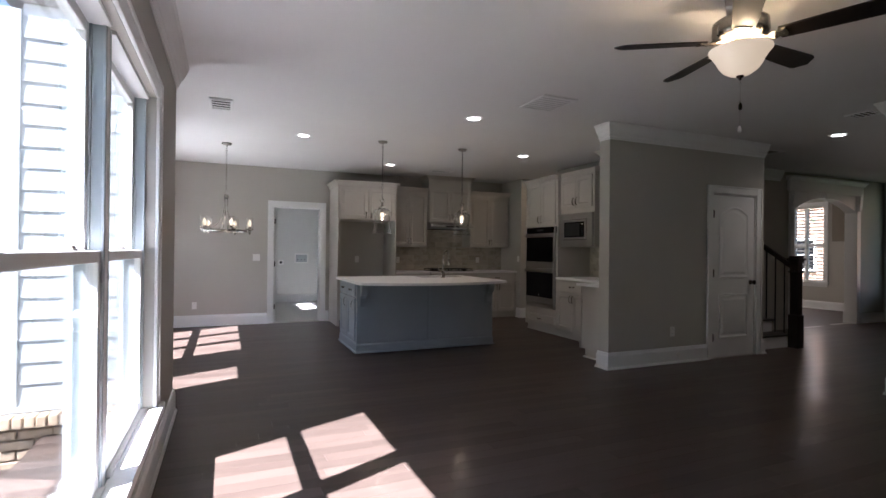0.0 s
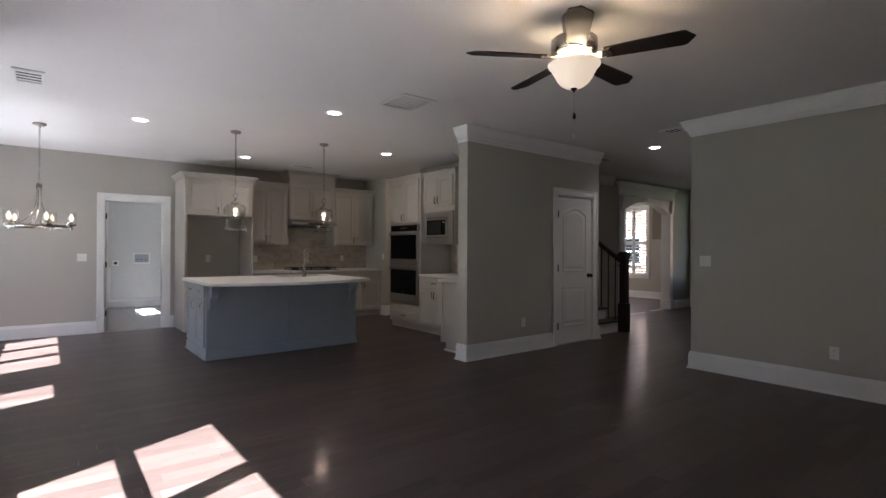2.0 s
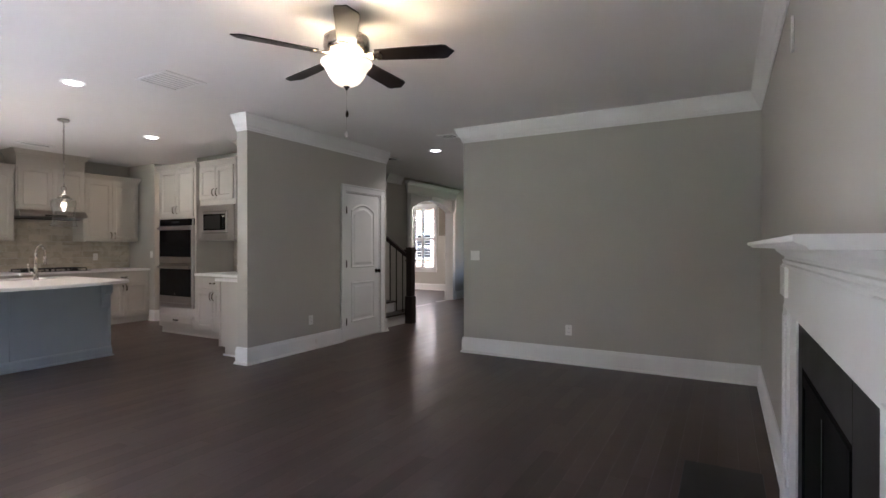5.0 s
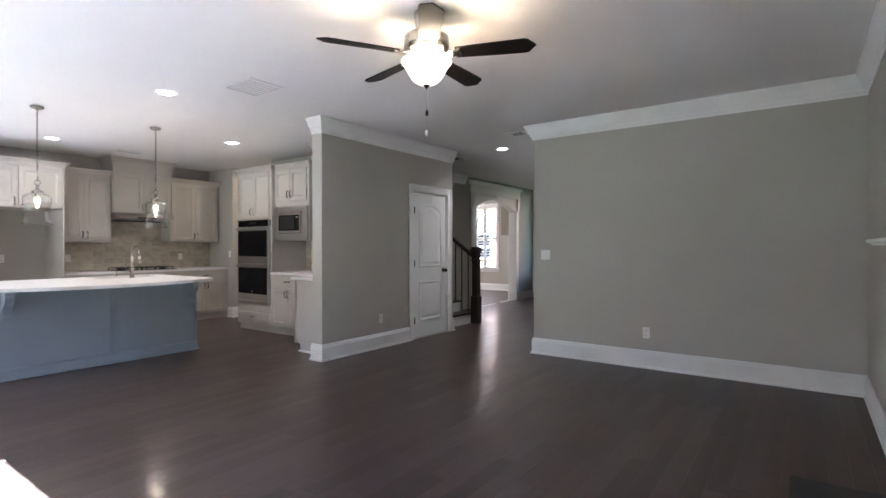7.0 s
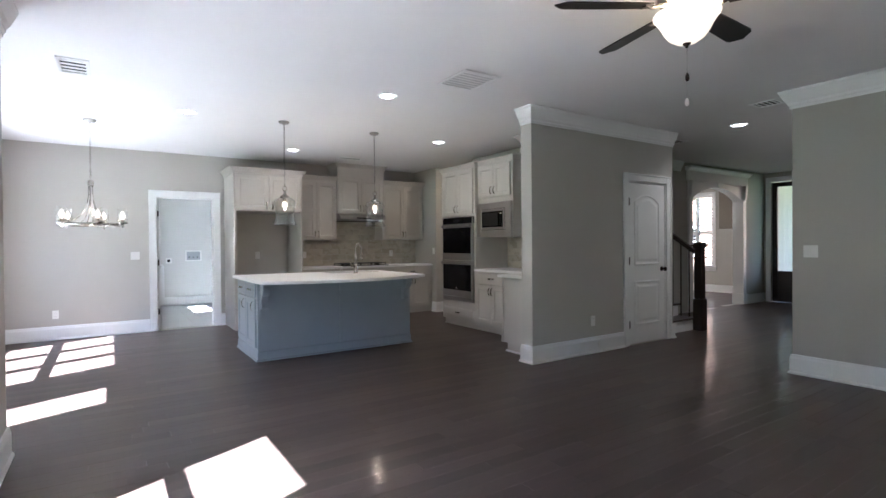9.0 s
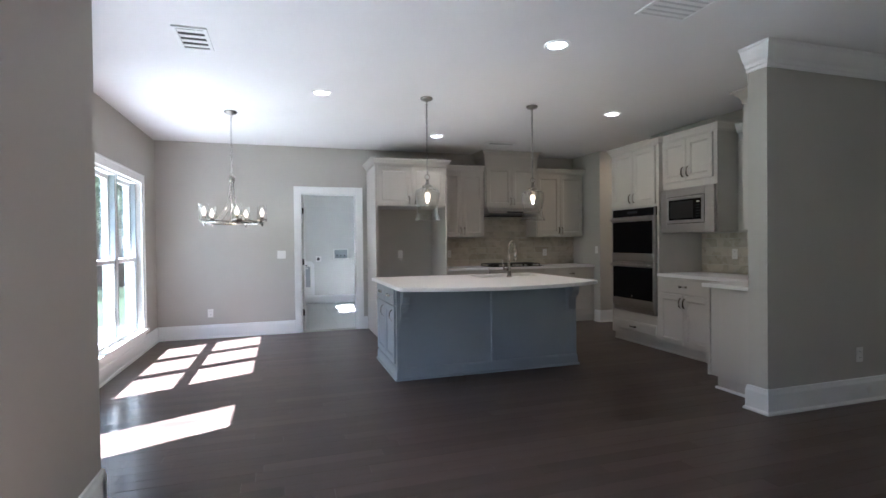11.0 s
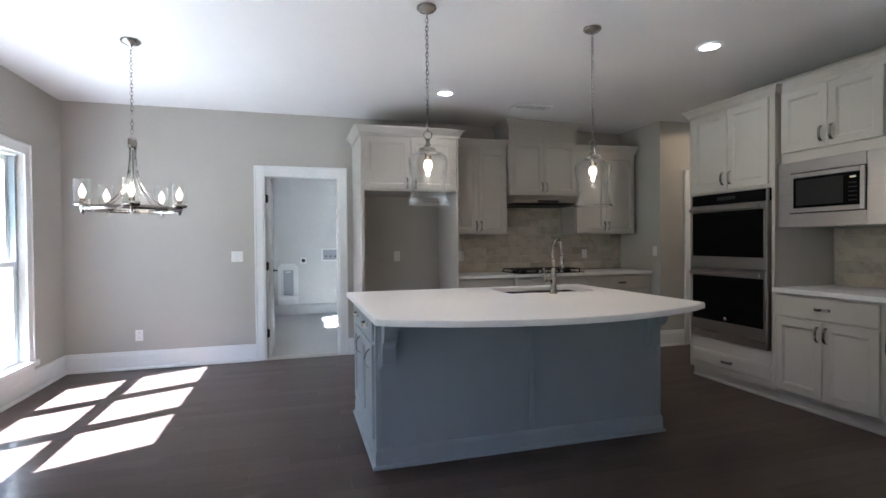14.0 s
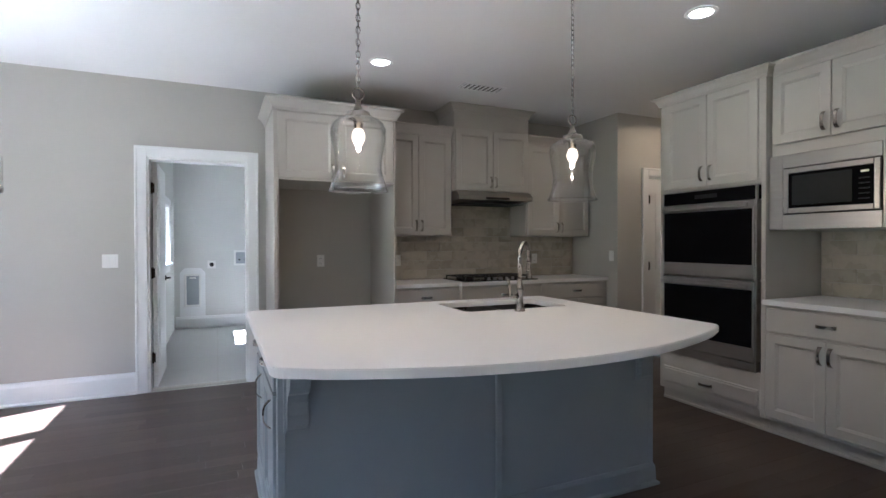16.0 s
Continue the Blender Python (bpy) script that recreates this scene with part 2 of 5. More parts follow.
# ---- shape kit ----
class G:
    """Gathers faces of one mesh, in world metres."""

    def __init__(self):
        self.v, self.f, self.s = [], [], []

    def face(self, idx, smooth=False):
        self.f.append(tuple(idx))
        self.s.append(smooth)

    def box(self, x0, x1, y0, y1, z0, z1, b=0.0):
        lo, hi = (min(x0, x1), min(y0, y1), min(z0, z1)), (max(x0, x1), max(y0, y1), max(z0, z1))
        c = [(lo[i] + hi[i]) / 2 for i in range(3)]
        h = [(hi[i] - lo[i]) / 2 for i in range(3)]
        b = min(b, min(h) * 0.8)
        n = len(self.v)
        sg = (-1, 1)
        if b <= 0:
            for i in sg:
                for j in sg:
                    for k in sg:
                        self.v.append((c[0] + i * h[0], c[1] + j * h[1], c[2] + k * h[2]))
            for q in ((0, 1, 3, 2), (4, 6, 7, 5), (0, 4, 5, 1), (2, 3, 7, 6), (0, 2, 6, 4), (1, 5, 7, 3)):
                self.face([n + a for a in q])
            return self
        ids = {}
        for i in sg:
            for j in sg:
                for k in sg:
                    for a in range(3):
                        s = (i, j, k)
                        ids[(i, j, k, a)] = len(self.v)
                        self.v.append(tuple(c[m] + s[m] * (h[m] - (0 if m == a else b)) for m in range(3)))

        def put(q):
            p = [Vector(self.v[a]) for a in q]
            nn = (p[1] - p[0]).cross(p[2] - p[0])
            mid = sum(p, Vector()) / len(p) - Vector(c)
            self.face(q if nn.dot(mid) > 0 else q[::-1])

        for a in range(3):
            o1, o2 = [m for m in range(3) if m != a]
            for s in sg:
                q = []
                for u, w in ((-1, -1), (1, -1), (1, 1), (-1, 1)):
                    t = [0, 0, 0]
                    t[a], t[o1], t[o2] = s, u, w
                    q.append(ids[(*t, a)])
                put(q)
        for a, d in ((0, 1), (0, 2), (1, 2)):
            e = 3 - a - d
            for s in sg:
                for r in sg:
                    t1, t2 = [0, 0, 0], [0, 0, 0]
                    t1[a] = t2[a] = s
                    t1[d] = t2[d] = r
                    t1[e], t2[e] = -1, 1
                    put([ids[(*t1, a)], ids[(*t2, a)], ids[(*t2, d)], ids[(*t1, d)]])
        for i in sg:
            for j in sg:
                for k in sg:
                    put([ids[(i, j, k, a)] for a in range(3)])
        return self

    def lathe(self, cx, cy, prof, n=20, z=0.0, ax="z", caps=True):
        """Turns (radius, height) pairs round an upright axis, or round x or y."""
        base = len(self.v)
        for r, h in prof:
            for k in range(n):
                a = 2 * math.pi * k / n
                u, w = r * math.cos(a), r * math.sin(a)
                if ax == "z":
                    self.v.append((cx + u, cy + w, z + h))
                elif ax == "x":
                    self.v.append((cx + h, cy + u, z + w))
                else:
                    self.v.append((cx + w, cy + h, z + u))
        for i in range(len(prof) - 1):
            for k in range(n):
                k2 = (k + 1) % n
                self.face((base + i * n + k, base + i * n + k2, base + (i + 1) * n + k2, base + (i + 1) * n + k), True)
        if caps:
            if prof[0][0] > 1e-4:
                self.face(range(base + n - 1, base - 1, -1))
            if prof[-1][0] > 1e-4:
                e = base + (len(prof) - 1) * n
                self.face(range(e, e + n))
        return self

    def tube(self, pts, r, n=8, closed=False):
        pts = [Vector(p) for p in pts]
        base, m = len(self.v), len(pts)
        for i, p in enumerate(pts):
            d = (pts[(i + 1) % m] - pts[i - 1]) if closed else pts[min(i + 1, m - 1)] - pts[max(i - 1, 0)]
            d.normalize()
            up = Vector((0, 0, 1)) if abs(d.z) < 0.95 else Vector((1, 0, 0))
            a = d.cross(up).normalized()
            c = a.cross(d)
            rr = r[i] if isinstance(r, (list, tuple)) else r
            for k in range(n):
                t = 2 * math.pi * k / n
                self.v.append(tuple(p + a * (rr * math.cos(t)) + c * (rr * math.sin(t))))
        for i in range(m if closed else m - 1):
            j = (i + 1) % m
            for k in range(n):
                k2 = (k + 1) % n
                self.face((base + i * n + k, base + i * n + k2, base + j * n + k2, base + j * n + k), True)
        if not closed:
            self.face(range(base + n - 1, base - 1, -1))
            self.face(range(base + (m - 1) * n, base + m * n))
        return self

    def prism(self, poly, ax, a0, a1):
        """A polygon drawn out along an axis; poly is in the other two axes, in order."""
        base, n = len(self.v), len(poly)
        for a in (a0, a1):
            for u, w in poly:
                self.v.append({"x": (a, u, w), "y": (u, a, w), "z": (u, w, a)}[ax])
        self.face(range(base, base + n))
        self.face(range(base + 2 * n - 1, base + n - 1, -1))
        for k in range(n):
            k2 = (k + 1) % n
            self.face((base + k, base + n + k, base + n + k2, base + k2))
        return self

    def run(self, pts, prof):
        """A moulding along a plan polyline; prof is (out to the left of the way, height), a closed outline."""
        m, n = len(pts), len(prof)
        P = [Vector((p[0], p[1])) for p in pts]
        base = len(self.v)
        for i in range(m):
            d1 = (P[i] - P[i - 1]).normalized() if i else (P[1] - P[0]).normalized()
            d2 = (P[i + 1] - P[i]).normalized() if i < m - 1 else d1
            n1, n2 = Vector((-d1.y, d1.x)), Vector((-d2.y, d2.x))
            mi = (n1 + n2).normalized()
            mi = mi / max(0.3, mi.dot(n1))
            for o, z in prof:
                q = P[i] + mi * o
                self.v.append((q.x, q.y, z))
        for i in range(m - 1):
            for k in range(n):
                k2 = (k + 1) % n
                self.face((base + i * n + k, base + i * n + k2, base + (i + 1) * n + k2, base + (i + 1) * n + k))
        self.face(range(base, base + n))
        self.face(range(base + m * n - 1, base + (m - 1) * n - 1, -1))
        return self

    def mesh(self, name, material, origin=(0, 0, 0)):
        me = bpy.data.meshes.new(name)
        o = Vector(origin)
        me.from_pydata([tuple(Vector(p) - o) for p in self.v], [], self.f)
        bm = bmesh.new()
        bm.from_mesh(me)
        bmesh.ops.recalc_face_normals(bm, faces=bm.faces[:])
        bm.to_mesh(me)
        bm.free()
        me.polygons.foreach_set("use_smooth", self.s)
        me.materials.append(material)
        return me


def B(*a, **k):
    return G().box(*a, **k)


def thing(name, origin, label, category, group="", kind=""):
    ob = new(name)
    ob.empty_display_size = 0.1
    ob.location = origin
    return tagged(ob, label, category, group, kind)


def part(name, g, material, parent, label=""):
    o = Vector(parent.location)
    if parent.parent:
        o = o + Vector(parent.parent.location)
    ob = new(name, g.mesh(name, material, o))
    ob.parent = parent
    return tagged(ob, label)


def solid(name, g, material, label, category, group="", kind="", origin=(0, 0, 0)):
    ob = new(name, g.mesh(name, material, origin))
    ob.location = origin
    return tagged(ob, label, category, group, kind)


def structure(name, g, material, label, category):
    return solid(name, g, material, label, category, kind="structure")


# ---- the rooms ----
H = 2.74
XL, XD, XR, YF, YB = -0.21, -0.98, 5.87, 0.0, 9.74   # living wall, dining wall, right wall, fireplace wall, back wall
XK = 5.52                                           # wall behind the ovens
T = 0.16


def wall_along(name, ax, face, thick, a0, a1, z0, z1, openings, label):
    """A wall from a0 to a1 with openings (b0, b1, zlow, zhigh) through it. face: its room side; thick: the way the wall goes from it."""
    g = G()
    lo, hi = sorted((face, face + thick))

    def piece(p, q, r, s):
        if q - p > 1e-4 and s - r > 1e-4:
            if ax == "y":
                g.box(lo, hi, p, q, r, s)
            else:
                g.box(p, q, lo, hi, r, s)

    at = a0
    for b0, b1, zl, zh in sorted(openings):
        piece(at, b0, z0, z1)
        piece(b0, b1, z0, zl)
        piece(b0, b1, zh, z1)
        at = b1
    piece(at, a1, z0, z1)
    return structure(name, g, LAUNDRY if "laundry" in name else WALL, label, "wall")


LIV_WIN = (1.42, 3.75, 0.37, 2.17)
DIN_WIN = (6.73, 9.01, 0.27, 2.08)
DOOR_P = (5.14, 5.98, 0.0, 2.06)
wall_west = wall_along("wall_west", "y", XL, -T, -0.16, 4.94, -0.1, H, [LIV_WIN], "warm grey painted wall with a wide twin window")
wall_jog = structure("wall_jog", B(XD - T, XL - T, 4.94 - T, 4.94, -0.1, H), WALL, "warm grey painted wall where the dining end widens", "wall")
wall_dining = wall_along("wall_dining", "y", XD, -T, 4.94, YB + T, -0.1, H, [DIN_WIN, DOOR_P], "warm grey painted wall with windows and a glazed door")
wall_north = wall_along("wall_north", "x", YB, T, XD, 5.68, -0.1, H, [(0.925, 1.745, 0.0, 2.06)], "warm grey painted back wall with a laundry doorway")
wall_south = structure("wall_south", B(XL - T, 6.03, -T, YF, -0.1, H), WALL, "warm grey painted wall behind the fireplace", "wall")
wall_east = structure("wall_east", B(XR, XR + T, YF, 3.10, -0.1, H), WALL, "warm grey painted living room wall", "wall")
wall_hall_south = structure("wall_hall_south", B(XR + T, 12.26, 2.94, 3.10, -0.1, H), WALL, "warm grey painted hall wall", "wall")
wall_closet = wall_along("wall_closet", "x", 4.84, 0.16, 4.08, 6.66, -0.1, H, [(5.70, 6.50, 0.0, 2.06)], "grey painted wall with a white two-panel closet door")
wall_oven = structure("wall_oven", B(XK, XK + T, 5.0, 7.79, -0.1, H), WALL, "grey painted wall behind the ovens", "wall")
wall_kitchen_end = structure("wall_kitchen_end", B(XK, XK + T, 8.96, YB, -0.1, H), WALL, "grey painted wall stub at the end of the counter", "wall")
wall_passage = wall_along("wall_passage", "x", 8.96, T, 5.68, 8.40, -0.1, H, [(5.965, 6.725, 0.0, 2.06)], "grey painted passage wall with a white door")
wall_study_west = structure("wall_study_west", B(8.40, 8.56, 6.12, 10.36, -0.1, H), WALL, "grey painted wall between stair hall and front room", "wall")
wall_stair = structure("wall_stair", B(6.50, 6.66, 5.0, 8.2, -0.1, H), WALL, "grey painted wall beside the stairs", "wall")
wall_stair_back = structure("wall_stair_back", B(6.66, 8.4, 8.2, 8.36, -0.1, H), WALL, "grey painted wall above the stairs", "wall")
wall_foyer = wall_along("wall_foyer", "x", 6.12, 0.14, 8.56, 13.3, -0.1, H, [(9.30, 11.16, 0.0, 2.40)], "pale wall with an arched cased opening")
wall_front = wall_along("wall_front", "y", 12.10, T, 2.94, 6.12, -0.1, H, [(4.95, 5.98, 0.0, 2.55)], "grey wall with the front door")
wall_study_front = wall_along("wall_study_front", "y", 13.3, T, 6.12, 10.2, -0.1, H, [(7.88, 8.60, 0.64, 2.48), (8.90, 9.80, 0.64, 2.48)], "pale wall with a tall shuttered window")
wall_study_side = structure("wall_study_side", B(8.56, 13.46, 10.2, 10.36, -0.1, H), WALL, "pale front room wall", "wall")
LAUN_WIN = (11.17, 12.33, 1.04, 1.80)
wall_laundry_west = wall_along("wall_laundry_west", "y", 0.88, -T, YB + T, 13.3, -0.1, H, [LAUN_WIN], "pale grey laundry wall with a small twin window")
wall_laundry_north = structure("wall_laundry_north", B(0.72, 3.4, 13.3, 13.46, -0.1, H), LAUNDRY, "pale blue-grey laundry back wall", "wall")
wall_laundry_east = wall_along("wall_laundry_east", "y", 3.24, T, YB + T, 13.3, -0.1, H, [], "pale grey laundry wall")
ceiling = structure("ceiling", G().box(XL - T, 13.46, -T, 4.78, H, H + 0.25).box(XD - T, 13.46, 4.78, 9.92, H, H + 0.25).box(0.68, 13.46, 9.92, 13.46, H, H + 0.25), CEIL, "smooth white painted ceiling", "ceiling")
# Unseen slab that keeps sun out; the x 13.5-14.9 piece shades the front door.
roof = structure("roof", G().box(XL - T, 13.5, -T - 0.1, 4.75, H + 0.25, H + 0.4).box(XD - T - 0.1, 13.5, 4.75, 9.95, H + 0.25, H + 0.4).box(0.60, 13.5, 9.95, 13.5, H + 0.25, H + 0.4).box(13.5, 14.9, -0.2, 6.2, H + 0.25, H + 0.4).box(XL - T - 0.12, XL - T, -0.3, 4.75, H + 0.2, H + 0.4), ROOF, "dark shingled roof slab, unseen, added to block sun over house and porch", "roof")

# mouldings
BASE = [(0, 0), (0.030, 0), (0.030, 0.012), (0.024, 0.022), (0.018, 0.026), (0.018, 0.150), (0.012, 0.168), (0.010, 0.185), (0, 0.190)]
CROWN = [(0, H), (0.088, H), (0.088, H - 0.018), (0.078, H - 0.026), (0.069, H - 0.052), (0.046, H - 0.098), (0.028, H - 0.118), (0.024, H - 0.140), (0.013, H - 0.150), (0.012, H - 0.172), (0, H - 0.172)]


def moulding(name, pts, prof, label, category):
    return structure(name, G().run(pts, prof), TRIM, label, category)


e = 0.002
moulding("baseboard_west", [(XL + e, 4.94), (XL + e, YF)], BASE, "tall white painted baseboard", "baseboard")
moulding("baseboard_east", [(6.0, 3.10 + e), (XR - e, 3.10 + e), (XR - e, YF)][::-1], BASE, "tall white painted baseboard", "baseboard")
moulding("baseboard_closet", [(5.61, 4.84 - e), (4.08 - e, 4.84 - e), (4.08 - e, 5.0 - e), (4.26, 5.0 + e)][::-1], [(-o, z) for o, z in BASE], "tall white painted baseboard wrapping the wall end", "baseboard")
moulding("baseboard_closet_end", [(6.66 + e, 4.98), (6.66 + e, 4.84 - e), (6.60, 4.84 - e)], BASE, "short white baseboard by the stairs", "baseboard")
moulding("baseboard_north", [(0.84, YB - e), (XD + e, YB - e), (XD + e, 6.07)], BASE, "tall white painted baseboard", "baseboard")
moulding("baseboard_north_short", [(1.90, YB - e), (1.842, YB - e)], BASE, "short white baseboard beside the cabinet", "baseboard")
moulding("baseboard_jog", [(XD + e, 5.05), (XD + e, 4.94 + e), (XL + e, 4.94 + e), (XL + e, 4.90)], BASE, "white painted baseboard", "baseboard")
moulding("baseboard_south", [(1.50, YF + e), (XL + e, YF + e)][::-1], BASE, "tall white painted baseboard", "baseboard")
moulding("baseboard_south_far", [(XR - e, YF + e), (3.50, YF + e)][::-1], BASE, "tall white painted baseboard", "baseboard")
moulding("baseboard_kitchen_end", [(XK - e, 9.10), (XK - e, 8.96 - e), (5.865, 8.96 - e)], [(-o, z) for o, z in BASE], "white baseboard round the wall stub", "baseboard")
moulding("baseboard_passage", [(8.4, 8.96 - e), (6.83, 8.96 - e)], BASE, "white baseboard in the passage", "baseboard")
moulding("baseboard_foyer", [(12.1, 6.12 - e), (11.36, 6.12 - e)], BASE, "white baseboard in the foyer", "baseboard")
moulding("baseboard_study", [(13.3 - e, 10.2), (13.3 - e, 6.28)], [(-o, z) for o, z in BASE], "white baseboard in the front room", "baseboard")
moulding("baseboard_laundry", [(3.24, 13.3 - e), (0.9, 13.3 - e)], BASE, "white baseboard in the laundry", "baseboard")
moulding("crown_living", [(XL + e, 4.94), (XL + e, YF + e), (XR - e, YF + e), (XR - e, 3.10 + e), (XR + 0.3, 3.10 + e)], CROWN, "white stepped crown moulding round the living room", "crown moulding")
moulding("crown_closet", [(6.66, 4.84 - e), (4.08 - e, 4.84 - e), (4.08 - e, 5.0)], CROWN, "white stepped crown moulding on the closet wall", "crown moulding")
moulding("crown_foyer", [(8.95, 6.12 - e), (8.42, 6.12 - e)], CROWN, "short white crown moulding beside the arched opening", "crown moulding")
moulding("crown_stair", [(6.66 + e, 5.3), (6.66 + e, 8.2), (8.4, 8.2 - e)][::-1], CROWN, "white crown moulding in the stair hall", "crown moulding")


# ---- windows and doors ----
def casing(parent, ax, face, out, a0, a1, z0, z1, sill=True, name="casing"):
    """Flat casing with a raised outer band round an opening. out: +1 or -1, the way it stands proud."""
    w, t = 0.092, 0.018

    def bx(p, q, r, s, d, d0=0.0):
        lo, hi = face + out * d0, face + out * d
        return B(lo, hi, p, q, r, s, b=0.003) if ax == "y" else B(p, q, lo, hi, r, s, b=0.003)

    part("side_casing", bx(a0 - w, a0, z0, z1 + w, t), TRIM, parent)
    part("side_casing", bx(a1, a1 + w, z0, z1 + w, t), TRIM, parent)
    part("head_casing", bx(a0, a1, z1, z1 + w, t), TRIM, parent)
    part("backband", bx(a0 - w - 0.002, a0 - w + 0.018, z0, z1 + w, 0.027, t), TRIM, parent)
    part("backband", bx(a1 + w - 0.018, a1 + w + 0.002, z0, z1 + w, 0.027, t), TRIM, parent)
    part("backband", bx(a0 - w - 0.002, a1 + w + 0.002, z1 + w - 0.018, z1 + w + 0.003, 0.0275, t), TRIM, parent)
    if sill:
        part("stool", bx(a0 - w - 0.025, a1 + w + 0.025, z0 - 0.03, z0 + 0.014, 0.05, -0.045), TRIM, parent)
        part("apron", bx(a0 - w, a1 + w, z0 - 0.11, z0 - 0.03, t), TRIM, parent)


def double_hung(parent, x_in, y0, y1, z0, z1, rail):
    """One double-hung unit in a west wall; x_in: the room side of the sashes."""
    s = 0.045
    xo = x_in - 0.10
    for nm, a, b in (("jamb", y0, y0 + 0.018), ("jamb", y1 - 0.018, y1)):
        part(nm, B(xo - 0.02, x_in + 0.004, a, b, z0, z1, b=0.002), VINYL, parent, "vinyl jamb liner tinted blue-grey for sky-lit shade")
    part("head_jamb", B(xo - 0.02, x_in + 0.02, y0 + 0.018, y1 - 0.018, z1 - 0.018, z1, b=0.002), TRIM, parent)
    part("sill", B(xo - 0.05, x_in + 0.02, y0 + 0.018, y1 - 0.018, z0, z0 + 0.02, b=0.002), TRIM, parent)
    ya, yb = y0 + 0.018, y1 - 0.018
    for nm, xa, xb, za, zb in (("lower_sash", x_in - 0.045, x_in - 0.005, z0 + 0.02, rail + 0.022), ("upper_sash", x_in - 0.092, x_in - 0.052, rail - 0.022, z1 - 0.018)):
        g = G()
        g.box(xa, xb, ya, ya + s, za, zb, b=0.003).box(xa, xb, yb - s, yb, za, zb, b=0.003)
        g.box(xa, xb, ya + s, yb - s, za, za + (0.06 if nm == "lower_sash" else 0.044), b=0.003).box(xa, xb, ya + s, yb - s, zb - 0.044, zb, b=0.003)
        sash = part(nm, g, TRIM, parent)
        xm = (xa + xb) / 2
        p = part("pane", B(xm - 0.003, xm + 0.003, ya + s - 0.005, yb - s + 0.005, za + 0.04, zb - 0.04), PANE, parent)
        p.visible_shadow = False
    for ym in ((0.75 * ya + 0.25 * yb, 0.25 * ya + 0.75 * yb) if yb - ya > 1.1 else ((ya + yb) / 2,)):
        part("sash_lock", G().box(x_in - 0.04, x_in - 0.012, ym - 0.03, ym + 0.03, rail + 0.022, rail + 0.030, b=0.002).box(x_in - 0.036, x_in - 0.018, ym - 0.01, ym + 0.04, rail + 0.030, rail + 0.040, b=0.003), NICKEL, parent, "small metal sash lock")
    for yj, sg in ((y0 + 0.018, 1), (y1 - 0.018, -1)):
        for k, xa in enumerate((x_in - 0.004, x_in - 0.050, x_in - 0.098)):
            part("jamb_track", B(xa, xa + 0.008, yj, yj + sg * 0.010, z0 + 0.02, z1 - 0.018, b=0.001), VINYL, parent)
    for yy in (ya + 0.008, yb - 0.008):
        part("tilt_latch", B(x_in - 0.004, x_in + 0.004, yy - 0.010, yy + 0.010, rail - 0.10, rail - 0.055, b=0.002), PLASTIC, parent)


def window_group(name, x_face, y0, y1, z0, z1, rail, joints, label):
    w = thing(name, (x_face, (y0 + y1) / 2, z0), label, "window", kind="structure")
    casing(w, "y", x_face, 1, y0, y1, z0, z1)
    ends = [y0] + list(joints) + [y1]
    for i in range(len(ends) - 1):
        double_hung(w, x_face - 0.055, ends[i] + (0.022 if i else 0), ends[i + 1] - (0.022 if i < len(joints) else 0), z0, z1, rail)
        if i:
            part("mullion", B(x_face - 0.155, x_face - 0.050, ends[i] - 0.022, ends[i] + 0.022, z0, z1, b=0.003), TRIM, w)
    return w


window_group("window_1", XL, *LIV_WIN, 1.27, (2.75,), "white twin double-hung window over the living room floor")
window_group("window_2", XD, *DIN_WIN, 1.14, (7.49, 8.25), "white triple double-hung window in the dining area")

lw = thing("window_4", (0.88, 11.75, 1.04), "small white twin laundry window", "window", kind="structure")
casing(lw, "y", 0.88, 1, *LAUN_WIN)
for y0 in (11.17, 11.77):
    part("sash", G().box(0.78, 0.82, y0, y0 + 0.04, 1.04, 1.80, b=0.002).box(0.78, 0.82, y0 + 0.52, y0 + 0.56, 1.04, 1.80, b=0.002).box(0.78, 0.82, y0 + 0.04, y0 + 0.52, 1.04, 1.08, b=0.002).box(0.78, 0.82, y0 + 0.04, y0 + 0.52, 1.76, 1.80, b=0.002), TRIM, lw)
    part("pane", B(0.797, 0.803, y0 + 0.035, y0 + 0.525, 1.075, 1.765), PANE, lw).visible_shadow = False
part("mullion", B(0.74, 0.885, 11.73, 11.77, 1.04, 1.80, b=0.002), TRIM, lw)

# glazed patio door in the dining wall
pd = thing("door_1", (XD, 5.56, 0), "white glazed patio door, closed", "door", kind="structure")
casing(pd, "y", XD, 1, 5.14, 5.98, 0, 2.06, sill=False)
part("leaf", G().box(XD - 0.10, XD - 0.055, 5.15, 5.29, 0.01, 2.05, b=0.003).box(XD - 0.10, XD - 0.055, 5.83, 5.97, 0.01, 2.05, b=0.003).box(XD - 0.10, XD - 0.055, 5.29, 5.83, 0.01, 0.26, b=0.003).box(XD - 0.10, XD - 0.055, 5.29, 5.83, 1.86, 2.05, b=0.003), TRIM, pd)
part("pane", B(XD - 0.08, XD - 0.074, 5.285, 5.835, 0.255, 1.865), PANE, pd).visible_shadow = False
part("knob", G().lathe(XD - 0.02, 5.91, [(0.0, -0.03), (0.03, -0.03), (0.012, -0.02), (0.012, 0.02), (0.028, 0.03), (0.028, 0.05), (0.0, 0.055)], 14, 0.95, "x"), BRONZE, pd)


def hinge(parent, ax, x, y, z):
    part("hinge", (G().lathe(x, y, [(0.009, -0.05), (0.009, 0.05)], 8, z).box(x - 0.020, x + 0.020, y - 0.003, y + 0.003, z - 0.042, z + 0.042)), BRONZE, parent, "dark bronze hinge")


